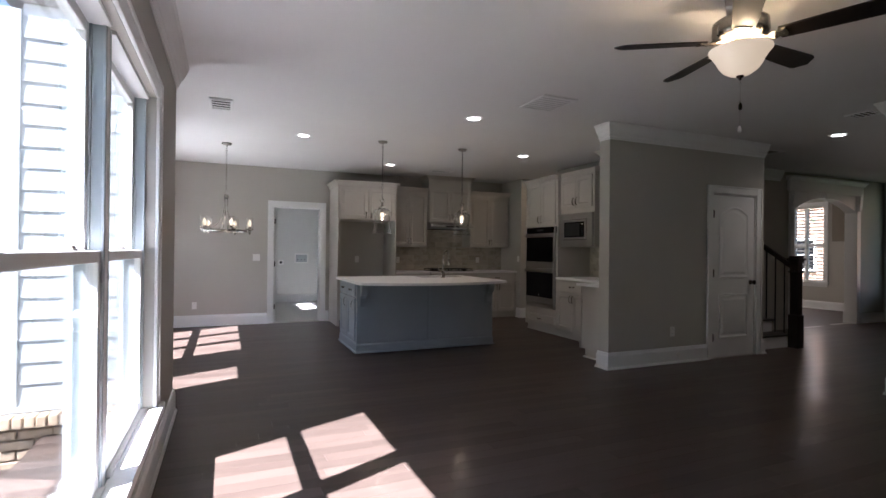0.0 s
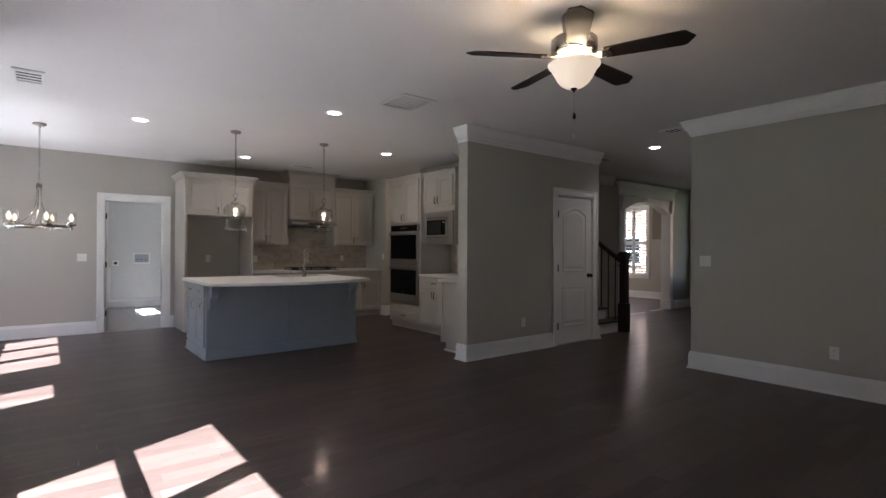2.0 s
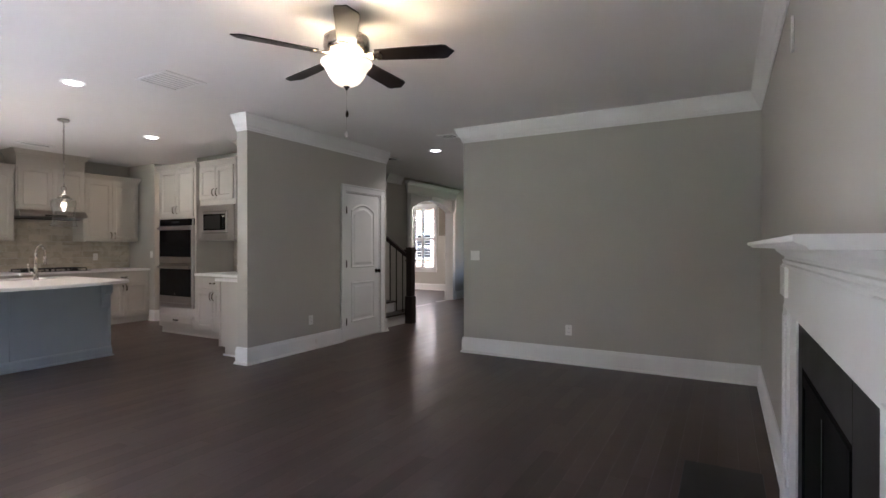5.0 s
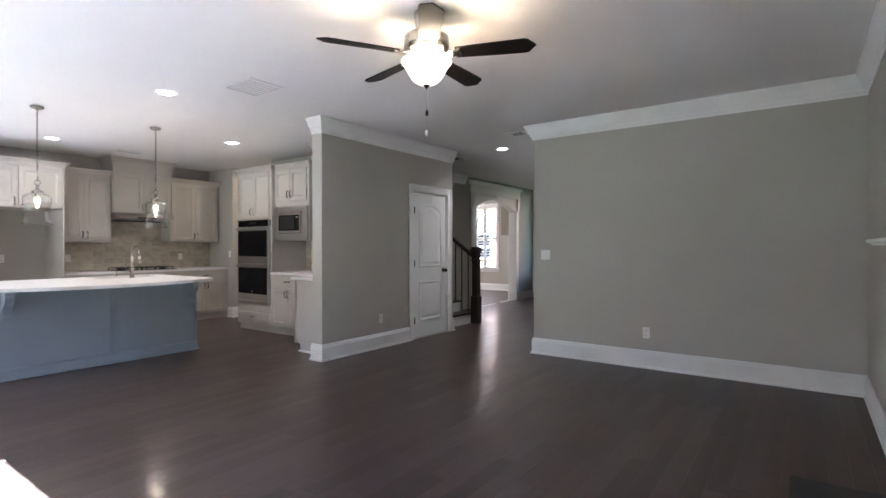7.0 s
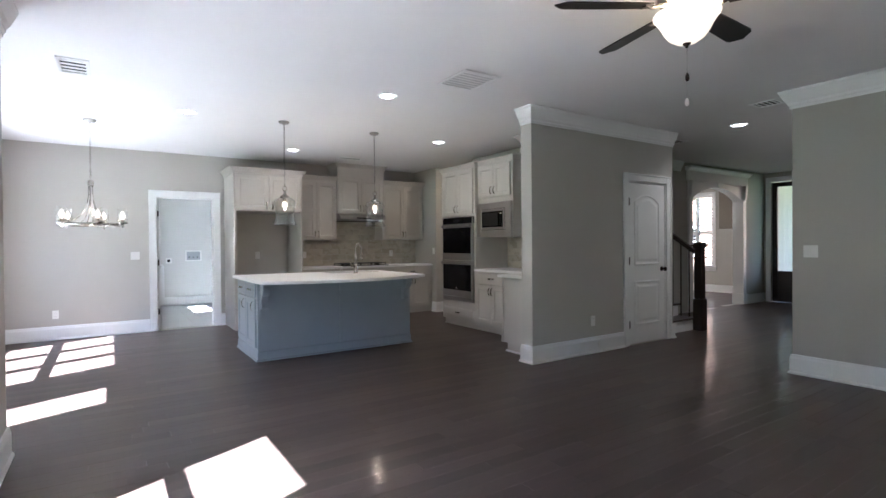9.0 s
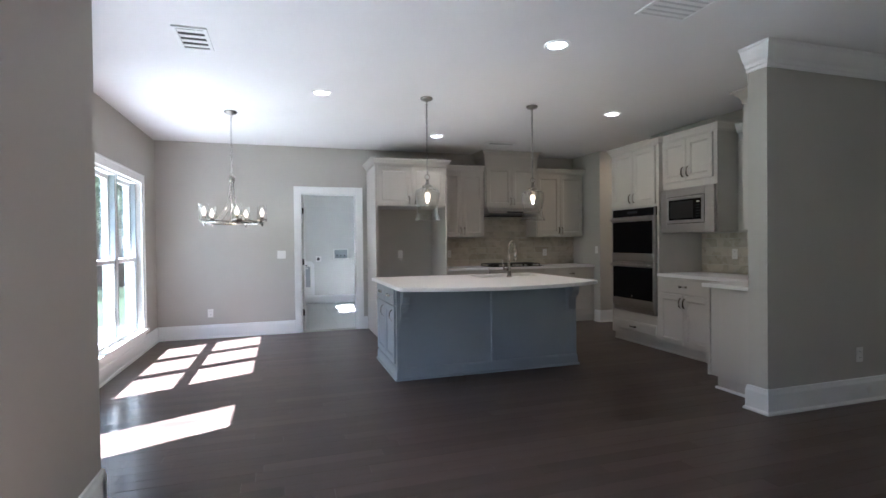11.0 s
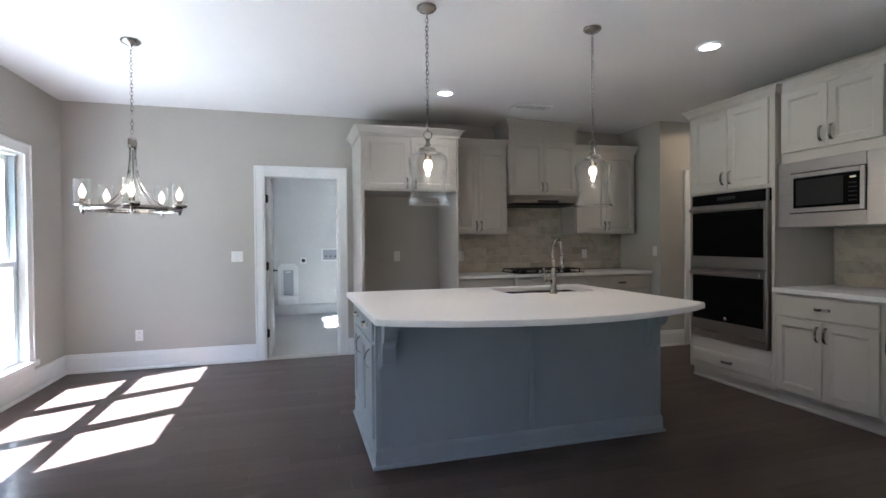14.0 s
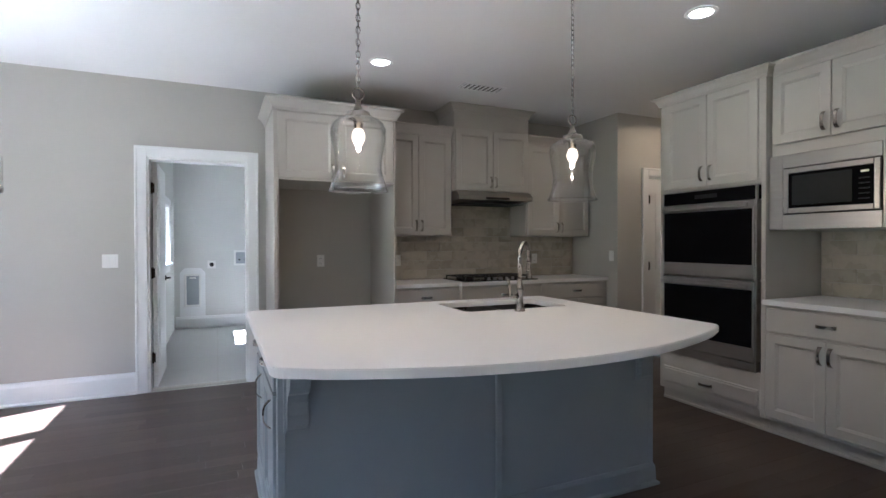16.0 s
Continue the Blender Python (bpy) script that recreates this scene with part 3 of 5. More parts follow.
def arch_loop(g, x0, x1, z0, z1, rise, y):
    """Adds the outline of a panel whose top is an arc."""
    c = (x0 + x1) / 2
    for x, z in [(x0, z0), (x1, z0)] + [(x1 - (x1 - x0) * i / 12, z1 - rise + rise * (1 - ((x1 - (x1 - x0) * i / 12 - c) / ((x1 - x0) / 2)) ** 2)) for i in range(13)]:
        g.v.append((x, y, z))


# closet door: two panels, the upper one arched
cd = thing("door_2", (6.1, 4.86, 0), "white two-panel closet door with an arched top panel, shut", "door", kind="structure")
casing(cd, "x", 4.84, -1, 5.70, 6.50, 0, 2.06, sill=False)
part("jamb", G().box(5.70, 5.716, 4.84, 4.99, 0, 2.06).box(6.484, 6.50, 4.84, 4.99, 0, 2.06).box(5.716, 6.484, 4.84, 4.99, 2.044, 2.06), TRIM, cd)
leaf = part("leaf", B(5.720, 6.480, 4.848, 4.883, 0.012, 2.040, b=0.002), TRIM, cd)
for z0, z1, r in ((0.24, 0.80, 0.0), (1.0, 1.90, 0.09)):
    g = G()
    loops = ((0.0, 4.848), (0.006, 4.838), (0.018, 4.837), (0.030, 4.8465), (0.050, 4.8465), (0.075, 4.838))
    for ins, yy in loops:
        arch_loop(g, 5.835 + ins, 6.365 - ins, z0 + ins, z1 - ins, r, yy)
    n = len(g.v) // len(loops)
    for k in range(len(loops) - 1):
        for q in range(n):
            q2 = (q + 1) % n
            g.face((n * k + q, n * k + q2, n * k + n + q2, n * k + n + q))
    g.face(range(n * (len(loops) - 1), n * len(loops)))
    part("raised_panel", g, TRIM, leaf)
part("knob", G().lathe(6.415, 4.848, [(0.032, 0.0), (0.032, -0.008), (0.012, -0.014), (0.012, -0.035), (0.028, -0.045), (0.030, -0.058), (0.018, -0.070), (0, -0.072)], 16, 0.94, "y"), BRONZE, cd, "dark bronze knob")
for z in (0.26, 1.06, 1.80):
    hinge(cd, "x", 5.718, 4.838, z)

# laundry door, open inwards
ld = thing("door_3", (1.35, YB, 0), "white panel door standing open into the laundry", "door", kind="structure")
casing(ld, "x", YB, -1, 0.925, 1.745, 0, 2.06, sill=False)
part("jamb", G().box(0.925, 0.943, YB, YB + 0.16, 0, 2.06).box(1.727, 1.745, YB, YB + 0.16, 0, 2.06).box(0.943, 1.727, YB, YB + 0.16, 2.042, 2.06), TRIM, ld)
leaf = part("leaf", B(0.955, 0.990, YB + 0.12, YB + 0.92, 0.012, 2.036, b=0.002), TRIM, ld)
g = G()
for z0, z1 in ((0.24, 0.80), (1.0, 1.88)):
    g.box(0.990, 0.996, YB + 0.25, YB + 0.80, z0, z1, b=0.003)
part("raised_panel", g, TRIM, leaf)
part("lever", G().lathe(0.990, YB + 0.85, [(0.028, 0), (0.028, 0.008), (0.010, 0.012), (0.010, 0.05)], 14, 0.95, "x").tube([(1.036, YB + 0.85, 0.95), (1.036, YB + 0.74, 0.955)], 0.008), BRONZE, ld, "dark bronze lever handle")
for z in (0.28, 1.04, 1.80):
    hinge(ld, "x", 0.952, YB + 0.10, z)

# front door with glass, and its frame
fd = thing("door_4", (12.10, 5.46, 0), "dark wooden front door with a tall clear glass pane", "door", kind="structure")
casing(fd, "y", 12.10, -1, 4.95, 5.98, 0, 2.55, sill=False)
part("leaf", G().box(12.13, 12.175, 5.87, 5.97, 0.01, 2.53, b=0.003).box(12.13, 12.175, 4.96, 5.12, 0.01, 2.53, b=0.003).box(12.13, 12.175, 5.12, 5.87, 0.01, 0.66, b=0.003).box(12.13, 12.175, 5.12, 5.87, 2.44, 2.53, b=0.003), ESPRESSO, fd)
part("pane", B(12.15, 12.156, 5.115, 5.875, 0.655, 2.445), PANE, fd).visible_shadow = False
part("handle", G().tube([(12.09, 5.92, 0.80), (12.06, 5.92, 0.84), (12.06, 5.92, 1.05), (12.09, 5.92, 1.09)], 0.012).box(12.10, 12.13, 5.90, 5.94, 0.74, 1.14, b=0.004), BLACK, fd, "black grip handle")

# front room window with its muntins
fw = thing("window_3", (13.3, 8.18, 0.64), "tall white front window with narrow divided panes", "window", kind="structure")
casing(fw, "y", 13.3, -1, 7.88, 8.60, 0.64, 2.48)
part("sash", G().box(13.34, 13.39, 7.88, 7.92, 0.64, 2.48).box(13.34, 13.39, 8.56, 8.60, 0.64, 2.48).box(13.34, 13.39, 7.92, 8.56, 2.44, 2.48).box(13.34, 13.39, 7.92, 8.56, 0.64, 0.69).box(13.34, 13.39, 7.92, 8.56, 1.50, 1.55), TRIM, fw)
for k in range(21):
    part("shutter_slat", G().prism([(13.322, 0.72 + 0.083 * k), (13.330, 0.716 + 0.083 * k), (13.352, 0.742 + 0.083 * k), (13.344, 0.746 + 0.083 * k)], "y", 7.925, 8.555), TRIM, fw)
part("mullion", B(13.30, 13.395, 8.265, 8.325, 0.69, 2.44, b=0.003), TRIM, fw)
part("pane", B(13.36, 13.366, 7.915, 8.565, 0.685, 2.445), PANE, fw).visible_shadow = False

# Unseen second window, added to bring more light into front room and foyer.
fw2 = thing("window_5", (13.3, 9.35, 0.64), "unseen tall white front window added to let light into the foyer", "window", kind="structure")
casing(fw2, "y", 13.3, -1, 8.90, 9.80, 0.64, 2.48)
part("sash", G().box(13.34, 13.39, 8.90, 8.94, 0.64, 2.48).box(13.34, 13.39, 9.76, 9.80, 0.64, 2.48).box(13.34, 13.39, 8.94, 9.76, 2.44, 2.48).box(13.34, 13.39, 8.94, 9.76, 0.64, 0.69).box(13.34, 13.39, 8.94, 9.76, 1.50, 1.55), TRIM, fw2)
part("pane", B(13.36, 13.366, 8.935, 9.765, 0.685, 2.445), PANE, fw2).visible_shadow = False

# Thin board for a darker rectangle on this wall, of unknown nature.
solid("taupe_rectangle", B(13.275, 13.298, 7.33, 7.70, 1.62, 2.56, b=0.004), TAUPE, "darker taupe rectangle on the front room wall", "wall panel")

# arched cased opening between foyer and front room
ao = thing("arched_opening", (10.29, 6.12, 0), "white cased opening with a shallow arch and fluted brackets", "cased opening", kind="structure")
for x0 in (9.185, 11.148):
    part("pilaster", B(x0, x0 + 0.12, 6.085, 6.30, 0, 2.42, b=0.004), TRIM, ao)
    part("plinth", B(x0 - 0.012, x0 + 0.132, 6.07, 6.31, 0, 0.22, b=0.004), TRIM, ao)
    part("bracket", G().prism([(6.035, 2.42), (6.085, 2.42), (6.085, 2.13), (6.06, 2.14), (6.05, 2.20), (6.045, 2.30)], "x", x0 + 0.02, x0 + 0.10), TRIM, ao)
pts = [(9.30 + 1.86 * i / 16, 2.10 + 0.24 * (1 - ((i - 8) / 8) ** 2)) for i in range(17)]
part("arch", G().prism([(9.30, 2.44)] + pts + [(11.16, 2.44)], "y", 6.10, 6.28), TRIM, ao)
part("entablature", B(9.14, 11.32, 6.07, 6.119, 2.42, 2.60, b=0.004), TRIM, ao)
part("cornice", G().prism([(6.119, 2.60), (6.06, 2.60), (6.04, 2.63), (6.00, 2.655), (6.00, 2.675), (6.119, 2.675)], "x", 9.10, 11.36), TRIM, ao)
part("keystone", B(10.18, 10.28, 6.075, 6.10, 2.32, 2.43, b=0.004), TRIM, ao)

# passage door past the ovens
bd = thing("door_5", (6.345, 8.96, 0), "white two-panel passage door, shut", "door", kind="structure")
casing(bd, "x", 8.96, -1, 5.965, 6.725, 0, 2.06, sill=False)
part("jamb", G().box(5.965, 5.981, 8.96, 9.10, 0, 2.06).box(6.709, 6.725, 8.96, 9.10, 0, 2.06).box(5.981, 6.709, 8.96, 9.10, 2.044, 2.06), TRIM, bd)
leaf = part("leaf", B(5.985, 6.705, 8.975, 9.010, 0.012, 2.040, b=0.002), TRIM, bd)
for z0, z1 in ((0.24, 0.80), (1.0, 1.88)):
    part("raised_panel", B(6.10, 6.59, 8.967, 8.975, z0, z1, b=0.005), TRIM, leaf)
for z in (0.28, 1.04, 1.80):
    hinge(bd, "x", 5.983, 8.962, z)


# ---- kitchen ----
def shaker(parent, ax, face, out, a0, a1, z0, z1, material, fr=0.058):
    """A cabinet door or drawer front: frame, bead and recessed panel. out: the way it faces along the other axis."""
    def bx(g, p, q, r, s, d0, d1, b=0.0):
        lo, hi = face + out * d0, face + out * d1
        if ax == "y":
            g.box(lo, hi, p, q, r, s, b=b)
        else:
            g.box(p, q, lo, hi, r, s, b=b)
        return g
    g = G()
    if z1 - z0 < 0.2:
        bx(g, a0, a1, z0, z1, 0.0, 0.019, 0.004)
        return part("drawer_front", g, material, parent)
    rings = [(0.0, 0.0), (0.0, 0.0175), (0.0025, 0.020), (fr, 0.020), (fr + 0.003, 0.016), (fr + 0.010, 0.013), (fr + 0.014, 0.008)]
    for ins, d in rings:
        c = face + out * d
        for a, z in ((a0 + ins, z0 + ins), (a1 - ins, z0 + ins), (a1 - ins, z1 - ins), (a0 + ins, z1 - ins)):
            g.v.append((c, a, z) if ax == "y" else (a, c, z))
    for k in range(len(rings) - 1):
        for q in range(4):
            q2 = (q + 1) % 4
            g.face((4 * k + q, 4 * k + q2, 4 * k + 4 + q2, 4 * k + 4 + q))
    g.face(range(4 * len(rings) - 4, 4 * len(rings)))
    g.face((3, 2, 1, 0))
    return part("door", g, material, parent)


def pull(parent, ax, face, out, a, z, upright=True):
    """A broad bowed strap pull, waisted in the middle, with two feet."""
    L, h, n = 0.058, 0.028, 12
    g = G()

    def put(s, side, d):
        c = face + out * d
        if ax == "y":
            g.v.append((c, a + side, z + s) if upright else (c, a + s, z + side))
        else:
            g.v.append((a + side, c, z + s) if upright else (a + s, c, z + side))

    for i in range(n + 1):
        u = -1 + 2 * i / n
        d = h * (1 - abs(u) ** 3.2)
        w = 0.0085 + 0.0035 * u * u
        for side, dd in ((-w, d + 0.001), (w, d + 0.001), (w, d + 0.006), (-w, d + 0.006)):
            put(L * u, side, dd)
    for i in range(n):
        for q in range(4):
            q2 = (q + 1) % 4
            g.face((4 * i + q, 4 * i + q2, 4 * i + 4 + q2, 4 * i + 4 + q))
    g.face((3, 2, 1, 0))
    g.face((4 * n, 4 * n + 1, 4 * n + 2, 4 * n + 3))
    return part("pull", g, NICKEL, parent, "broad bowed brushed nickel pull")


def crown_top(parent, pts, z, material, side=1, h=0.10, d=0.06):
    prof = [(0, z), (0.012, z), (0.014, z + 0.25 * h), (0.022, z + 0.4 * h), (0.7 * d, z + 0.75 * h), (0.9 * d, z + 0.85 * h), (d, z + 0.88 * h), (d, z + h), (0, z + h)]
    return part("crown", G().run(pts, [(side * o, zz) for o, zz in prof]), material, parent)


# refrigerator surround
fs = thing("refrigerator_surround", (2.43, 9.36, 0), "white cabinet above an empty refrigerator bay with tall side panels", "cabinet")
part("side_panel", B(1.905, 1.925, 8.99, YB - e, 0, 2.40, b=0.002), CAB, fs)
part("side_panel", B(2.935, 2.955, 8.99, YB - e, 0, 2.40, b=0.002), CAB, fs)
part("body", B(1.925, 2.935, 9.0, YB - e, 1.83, 2.40, b=0.002), CAB, fs)
for a, b, px in ((1.94, 2.425, 2.385), (2.435, 2.92, 2.475)):
    d = shaker(fs, "x", 9.0, -1, a, b, 1.845, 2.385, CAB)
    pull(fs, "x", 8.980, -1, px, 1.915)
crown_top(fs, [(1.905, YB - e), (1.905, 8.99), (2.955, 8.99), (2.955, YB - e)], 2.40, CAB, -1, 0.095, 0.065)
part("bay_filler", B(1.925, 1.945, 9.0, 9.02, 0, 1.83), CAB, fs)


def upper(name, x0, x1, z0, z1, y_front, label, n=2, h=0.10):
    c = thing(name, ((x0 + x1) / 2, YB, z0), label, "cabinet", "wall cabinets")
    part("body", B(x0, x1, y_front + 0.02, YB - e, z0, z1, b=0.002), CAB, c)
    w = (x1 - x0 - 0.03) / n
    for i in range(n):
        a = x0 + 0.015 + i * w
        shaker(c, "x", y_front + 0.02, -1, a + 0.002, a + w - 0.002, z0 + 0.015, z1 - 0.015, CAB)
        pull(c, "x", y_front, -1, a + w - 0.03 if i == 0 else a + 0.03, z0 + 0.10)
    return c


c = upper("wall_cabinet", 2.957, 3.70, 1.38, 2.40, 9.38, "white two-door wall cabinet with nickel pulls")
crown_top(c, [(2.957, 9.40), (3.70, 9.40)], 2.40, CAB, -1)
c = upper("wall_cabinet", 4.612, 5.49, 1.38, 2.40, 9.38, "white two-door wall cabinet with nickel pulls")
crown_top(c, [(4.612, 9.40), (5.49, 9.40), (5.49, YB - e)], 2.40, CAB, -1)
c = upper("hood_cabinet", 3.703, 4.609, 1.845, 2.50, 9.33, "white two-door cabinet above the range hood, stacked to the ceiling")
part("frieze", B(3.703, 4.609, 9.35, YB - e, 2.50, 2.66, b=0.002), CAB, c)
crown_top(c, [(3.703, YB - e), (3.703, 9.35), (4.609, 9.35), (4.609, YB - e)], 2.655, CAB, -1, 0.083, 0.06)

hood = thing("range_hood", (4.156, 9.5, 1.72), "slim stainless under-cabinet range hood", "range hood")
part("body", G().prism([(YB - e, 1.843), (9.30, 1.843), (9.24, 1.79), (9.24, 1.75), (YB - e, 1.72)], "x", 3.71, 4.60), STEEL, hood)
part("filter", B(3.78, 4.53, 9.32, 9.68, 1.716, 1.722), VENTD, hood)
part("control_strip", B(4.02, 4.30, 9.236, 9.24, 1.755, 1.78), BLACK, hood)


def base_unit(name, ax, face, out, back, a0, a1, label, drawers=1, doors=2, material=None, toe=True, top=0.88):
    material = material or CAB
    lo, hi = sorted((face, back))
    org = ((face + back) / 2, (a0 + a1) / 2, 0) if ax == "y" else ((a0 + a1) / 2, (face + back) / 2, 0)
    c = thing(name, org, label, "cabinet", "base cabinets")
    if ax == "y":
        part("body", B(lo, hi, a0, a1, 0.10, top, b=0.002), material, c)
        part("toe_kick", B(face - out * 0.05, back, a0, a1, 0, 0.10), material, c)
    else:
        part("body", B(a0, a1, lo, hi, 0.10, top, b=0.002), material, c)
        part("toe_kick", B(a0, a1, face - out * 0.05, back, 0, 0.10), material, c)
    w = (a1 - a0 - 0.03) / drawers
    for i in range(drawers):
        a = a0 + 0.015 + i * w
        shaker(c, ax, face, out, a + 0.003, a + w - 0.003, 0.705, 0.862, material)
        pull(c, ax, face + out * 0.019, out, a + w / 2, 0.783, False)
    w = (a1 - a0 - 0.03) / doors
    for i in range(doors):
        a = a0 + 0.015 + i * w
        shaker(c, ax, face, out, a + 0.002, a + w - 0.002, 0.125, 0.690, material)
        k = (a + w - 0.03 if i == 0 else a + 0.03) if doors == 2 else a + w - 0.03
        pull(c, ax, face + out * 0.02, out, k, 0.60)
    return c


base_unit("base_cabinet", "x", 9.13, -1, YB - e, 2.957, 3.66, "white base cabinet with one drawer over two doors")
c = base_unit("cooktop_cabinet", "x", 9.10, -1, YB - e, 3.66, 4.66, "white base cabinet under the cooktop, standing slightly forward")
part("pilaster", B(3.66, 3.73, 9.075, 9.10, 0.10, 0.88, b=0.003), CAB, c)
part("pilaster", B(4.59, 4.66, 9.075, 9.10, 0.10, 0.88, b=0.003), CAB, c)
base_unit("base_cabinet", "x", 9.13, -1, YB - e, 4.66, XK - e, "white base cabinet with one drawer over two doors")
solid("countertop", G().prism([(2.957, YB - e), (2.957, 9.095), (3.64, 9.095), (3.65, 9.06), (4.67, 9.06), (4.68, 9.095), (XK - e, 9.095), (XK - e, YB - e)], "z", 0.882, 0.915), QUARTZ, "white quartz countertop along the back wall", "countertop")

ck = thing("cooktop", (4.16, 9.40, 0.915), "black gas cooktop with cast grates and five knobs", "cooktop")
part("tray", B(3.72, 4.60, 9.14, 9.66, 0.916, 0.925, b=0.004), BLACKG, ck)
for i in range(3):
    x0 = 3.74 + i * 0.285
    g = G()
    for yy in (9.23, 9.42, 9.62):
        g.box(x0, x0 + 0.27, yy, yy + 0.012, 0.950, 0.962, b=0.003)
    for xx in (x0, x0 + 0.129, x0 + 0.258):
        g.box(xx, xx + 0.012, 9.23, 9.632, 0.950, 0.962, b=0.003)
    for xx in (x0, x0 + 0.258):
        for yy in (9.23, 9.62):
            g.box(xx, xx + 0.012, yy, yy + 0.012, 0.925, 0.952)
    part("grate", g, BLACK, ck)
for x, y in ((3.87, 9.32), (3.87, 9.53), (4.16, 9.43), (4.45, 9.32), (4.45, 9.53)):
    part("burner", G().lathe(x, y, [(0.048, 0.925), (0.048, 0.938), (0.034, 0.940), (0.034, 0.947), (0, 0.948)], 16), BLACK, ck)
for i in range(5):
    part("knob", G().lathe(4.02 + 0.07 * i, 9.18, [(0.021, 0.925), (0.021, 0.930), (0.016, 0.932), (0.015, 0.952), (0, 0.954)], 14), STEEL, ck, "stainless knob")

# tall oven cabinet
oc = thing("oven_cabinet", (5.2, 7.345, 0), "tall white cabinet housing the double wall ovens", "cabinet")
for a, b in ((6.90, 6.93), (7.76, 7.79)):
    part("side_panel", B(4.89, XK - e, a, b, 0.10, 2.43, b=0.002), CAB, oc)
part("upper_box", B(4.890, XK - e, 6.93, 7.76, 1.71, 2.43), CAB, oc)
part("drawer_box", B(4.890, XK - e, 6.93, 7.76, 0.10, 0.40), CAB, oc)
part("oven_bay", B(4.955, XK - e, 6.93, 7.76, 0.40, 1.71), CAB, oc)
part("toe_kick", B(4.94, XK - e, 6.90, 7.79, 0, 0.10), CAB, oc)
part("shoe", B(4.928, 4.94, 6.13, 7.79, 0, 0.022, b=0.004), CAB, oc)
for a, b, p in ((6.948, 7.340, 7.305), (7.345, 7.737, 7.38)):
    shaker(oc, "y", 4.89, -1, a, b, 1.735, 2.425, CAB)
    pull(oc, "y", 4.87, -1, p, 1.83)
df = part("drawer_front", G().box(4.876, 4.89, 6.940, 7.742, 0.155, 0.285, b=0.003).box(4.870, 4.876, 6.955, 7.727, 0.170, 0.270, b=0.004), CAB, oc)
pull(oc, "y", 4.870, -1, 7.345, 0.22, False)
crown_top(oc, [(XK - e, 7.79), (4.89, 7.79), (4.89, 6.90), (4.95, 6.90)], 2.43, CAB, -1, 0.076, 0.052)

ov = thing("double_wall_oven", (4.9, 7.345, 0.40), "stainless double wall oven with black glass doors", "oven")
part("control_panel", B(4.866, 4.95, 6.955, 7.735, 1.605, 1.705, b=0.004), BLACKG, ov, "black glass control panel")
part("display", B(4.8645, 4.866, 7.25, 7.44, 1.64, 1.67), SLATE, ov)
part("trim", G().box(4.862, 4.89, 6.945, 6.955, 0.402, 1.708, b=0.002).box(4.862, 4.89, 7.735, 7.745, 0.402, 1.708, b=0.002).box(4.862, 4.89, 6.955, 7.735, 1.700, 1.708, b=0.001), STEEL, ov)
for z0, z1 in ((1.045, 1.60), (0.47, 1.03)):
    d = part("oven_door", G().box(4.856, 4.94, 6.957, 7.733, z0, z0 + 0.105, b=0.004).box(4.856, 4.94, 6.957, 7.733, z1 - 0.062, z1, b=0.004).box(4.856, 4.94, 6.957, 6.975, z0 + 0.105, z1 - 0.062).box(4.856, 4.94, 7.715, 7.733, z0 + 0.105, z1 - 0.062), STEEL, ov)
    part("glass", B(4.852, 4.93, 6.972, 7.718, z0 + 0.10, z1 - 0.060, b=0.003), BLACKG, d)
    part("handle", G().box(4.804, 4.822, 6.975, 7.715, z1 - 0.052, z1 - 0.016, b=0.007).box(4.812, 4.857, 7.00, 7.025, z1 - 0.045, z1 - 0.025, b=0.003).box(4.812, 4.857, 7.665, 7.69, z1 - 0.045, z1 - 0.025, b=0.003), STEEL, d)
part("badge", G().lathe(4.852, 7.345, [(0.018, 0), (0.018, -0.003), (0, -0.0035)], 18, 0.60, "x"), NICKEL, ov, "round metal badge")
part("base_vent", B(4.866, 4.95, 6.957, 7.733, 0.404, 0.462, b=0.003), STEEL, ov)

# microwave cabinet and microwave
MX = 4.952
mc = thing("microwave_cabinet", (5.2, 6.5, 1.385), "white two-door cabinet above the built-in microwave, set slightly back", "cabinet")
for a, b in ((6.12, 6.14), (6.88, 6.898)):
    part("side_panel", B(MX, XK - e, a, b, 1.385, 2.43, b=0.002), CAB, mc)
part("upper_box", B(MX, XK - e, 6.14, 6.88, 1.885, 2.43), CAB, mc)
part("shelf", B(MX + 0.01, XK - e, 6.14, 6.88, 1.386, 1.40), CAB, mc)
for a, b, p in ((6.168, 6.524, 6.49), (6.529, 6.886, 6.565)):
    shaker(mc, "y", MX, -1, a, b, 1.962, 2.425, CAB)
    pull(mc, "y", MX - 0.02, -1, p, 2.06)
crown_top(mc, [(MX, 6.898), (MX, 6.12), (XK - e, 6.12)], 2.43, CAB, -1, 0.085, 0.055)
mw = thing("microwave", (4.92, 6.51, 1.385), "built-in stainless microwave with a broad trim kit", "microwave")
part("trim_kit", G().box(4.912, MX - 0.001, 6.130, 6.250, 1.385, 1.880, b=0.004).box(4.912, MX - 0.001, 6.800, 6.892, 1.385, 1.880, b=0.004).box(4.912, MX - 0.001, 6.250, 6.800, 1.385, 1.486, b=0.004).box(4.912, MX - 0.001, 6.250, 6.800, 1.792, 1.880, b=0.004), STEEL, mw)
part("cavity_trim", B(4.922, 5.05, 6.250, 6.800, 1.486, 1.792), BLACK, mw)
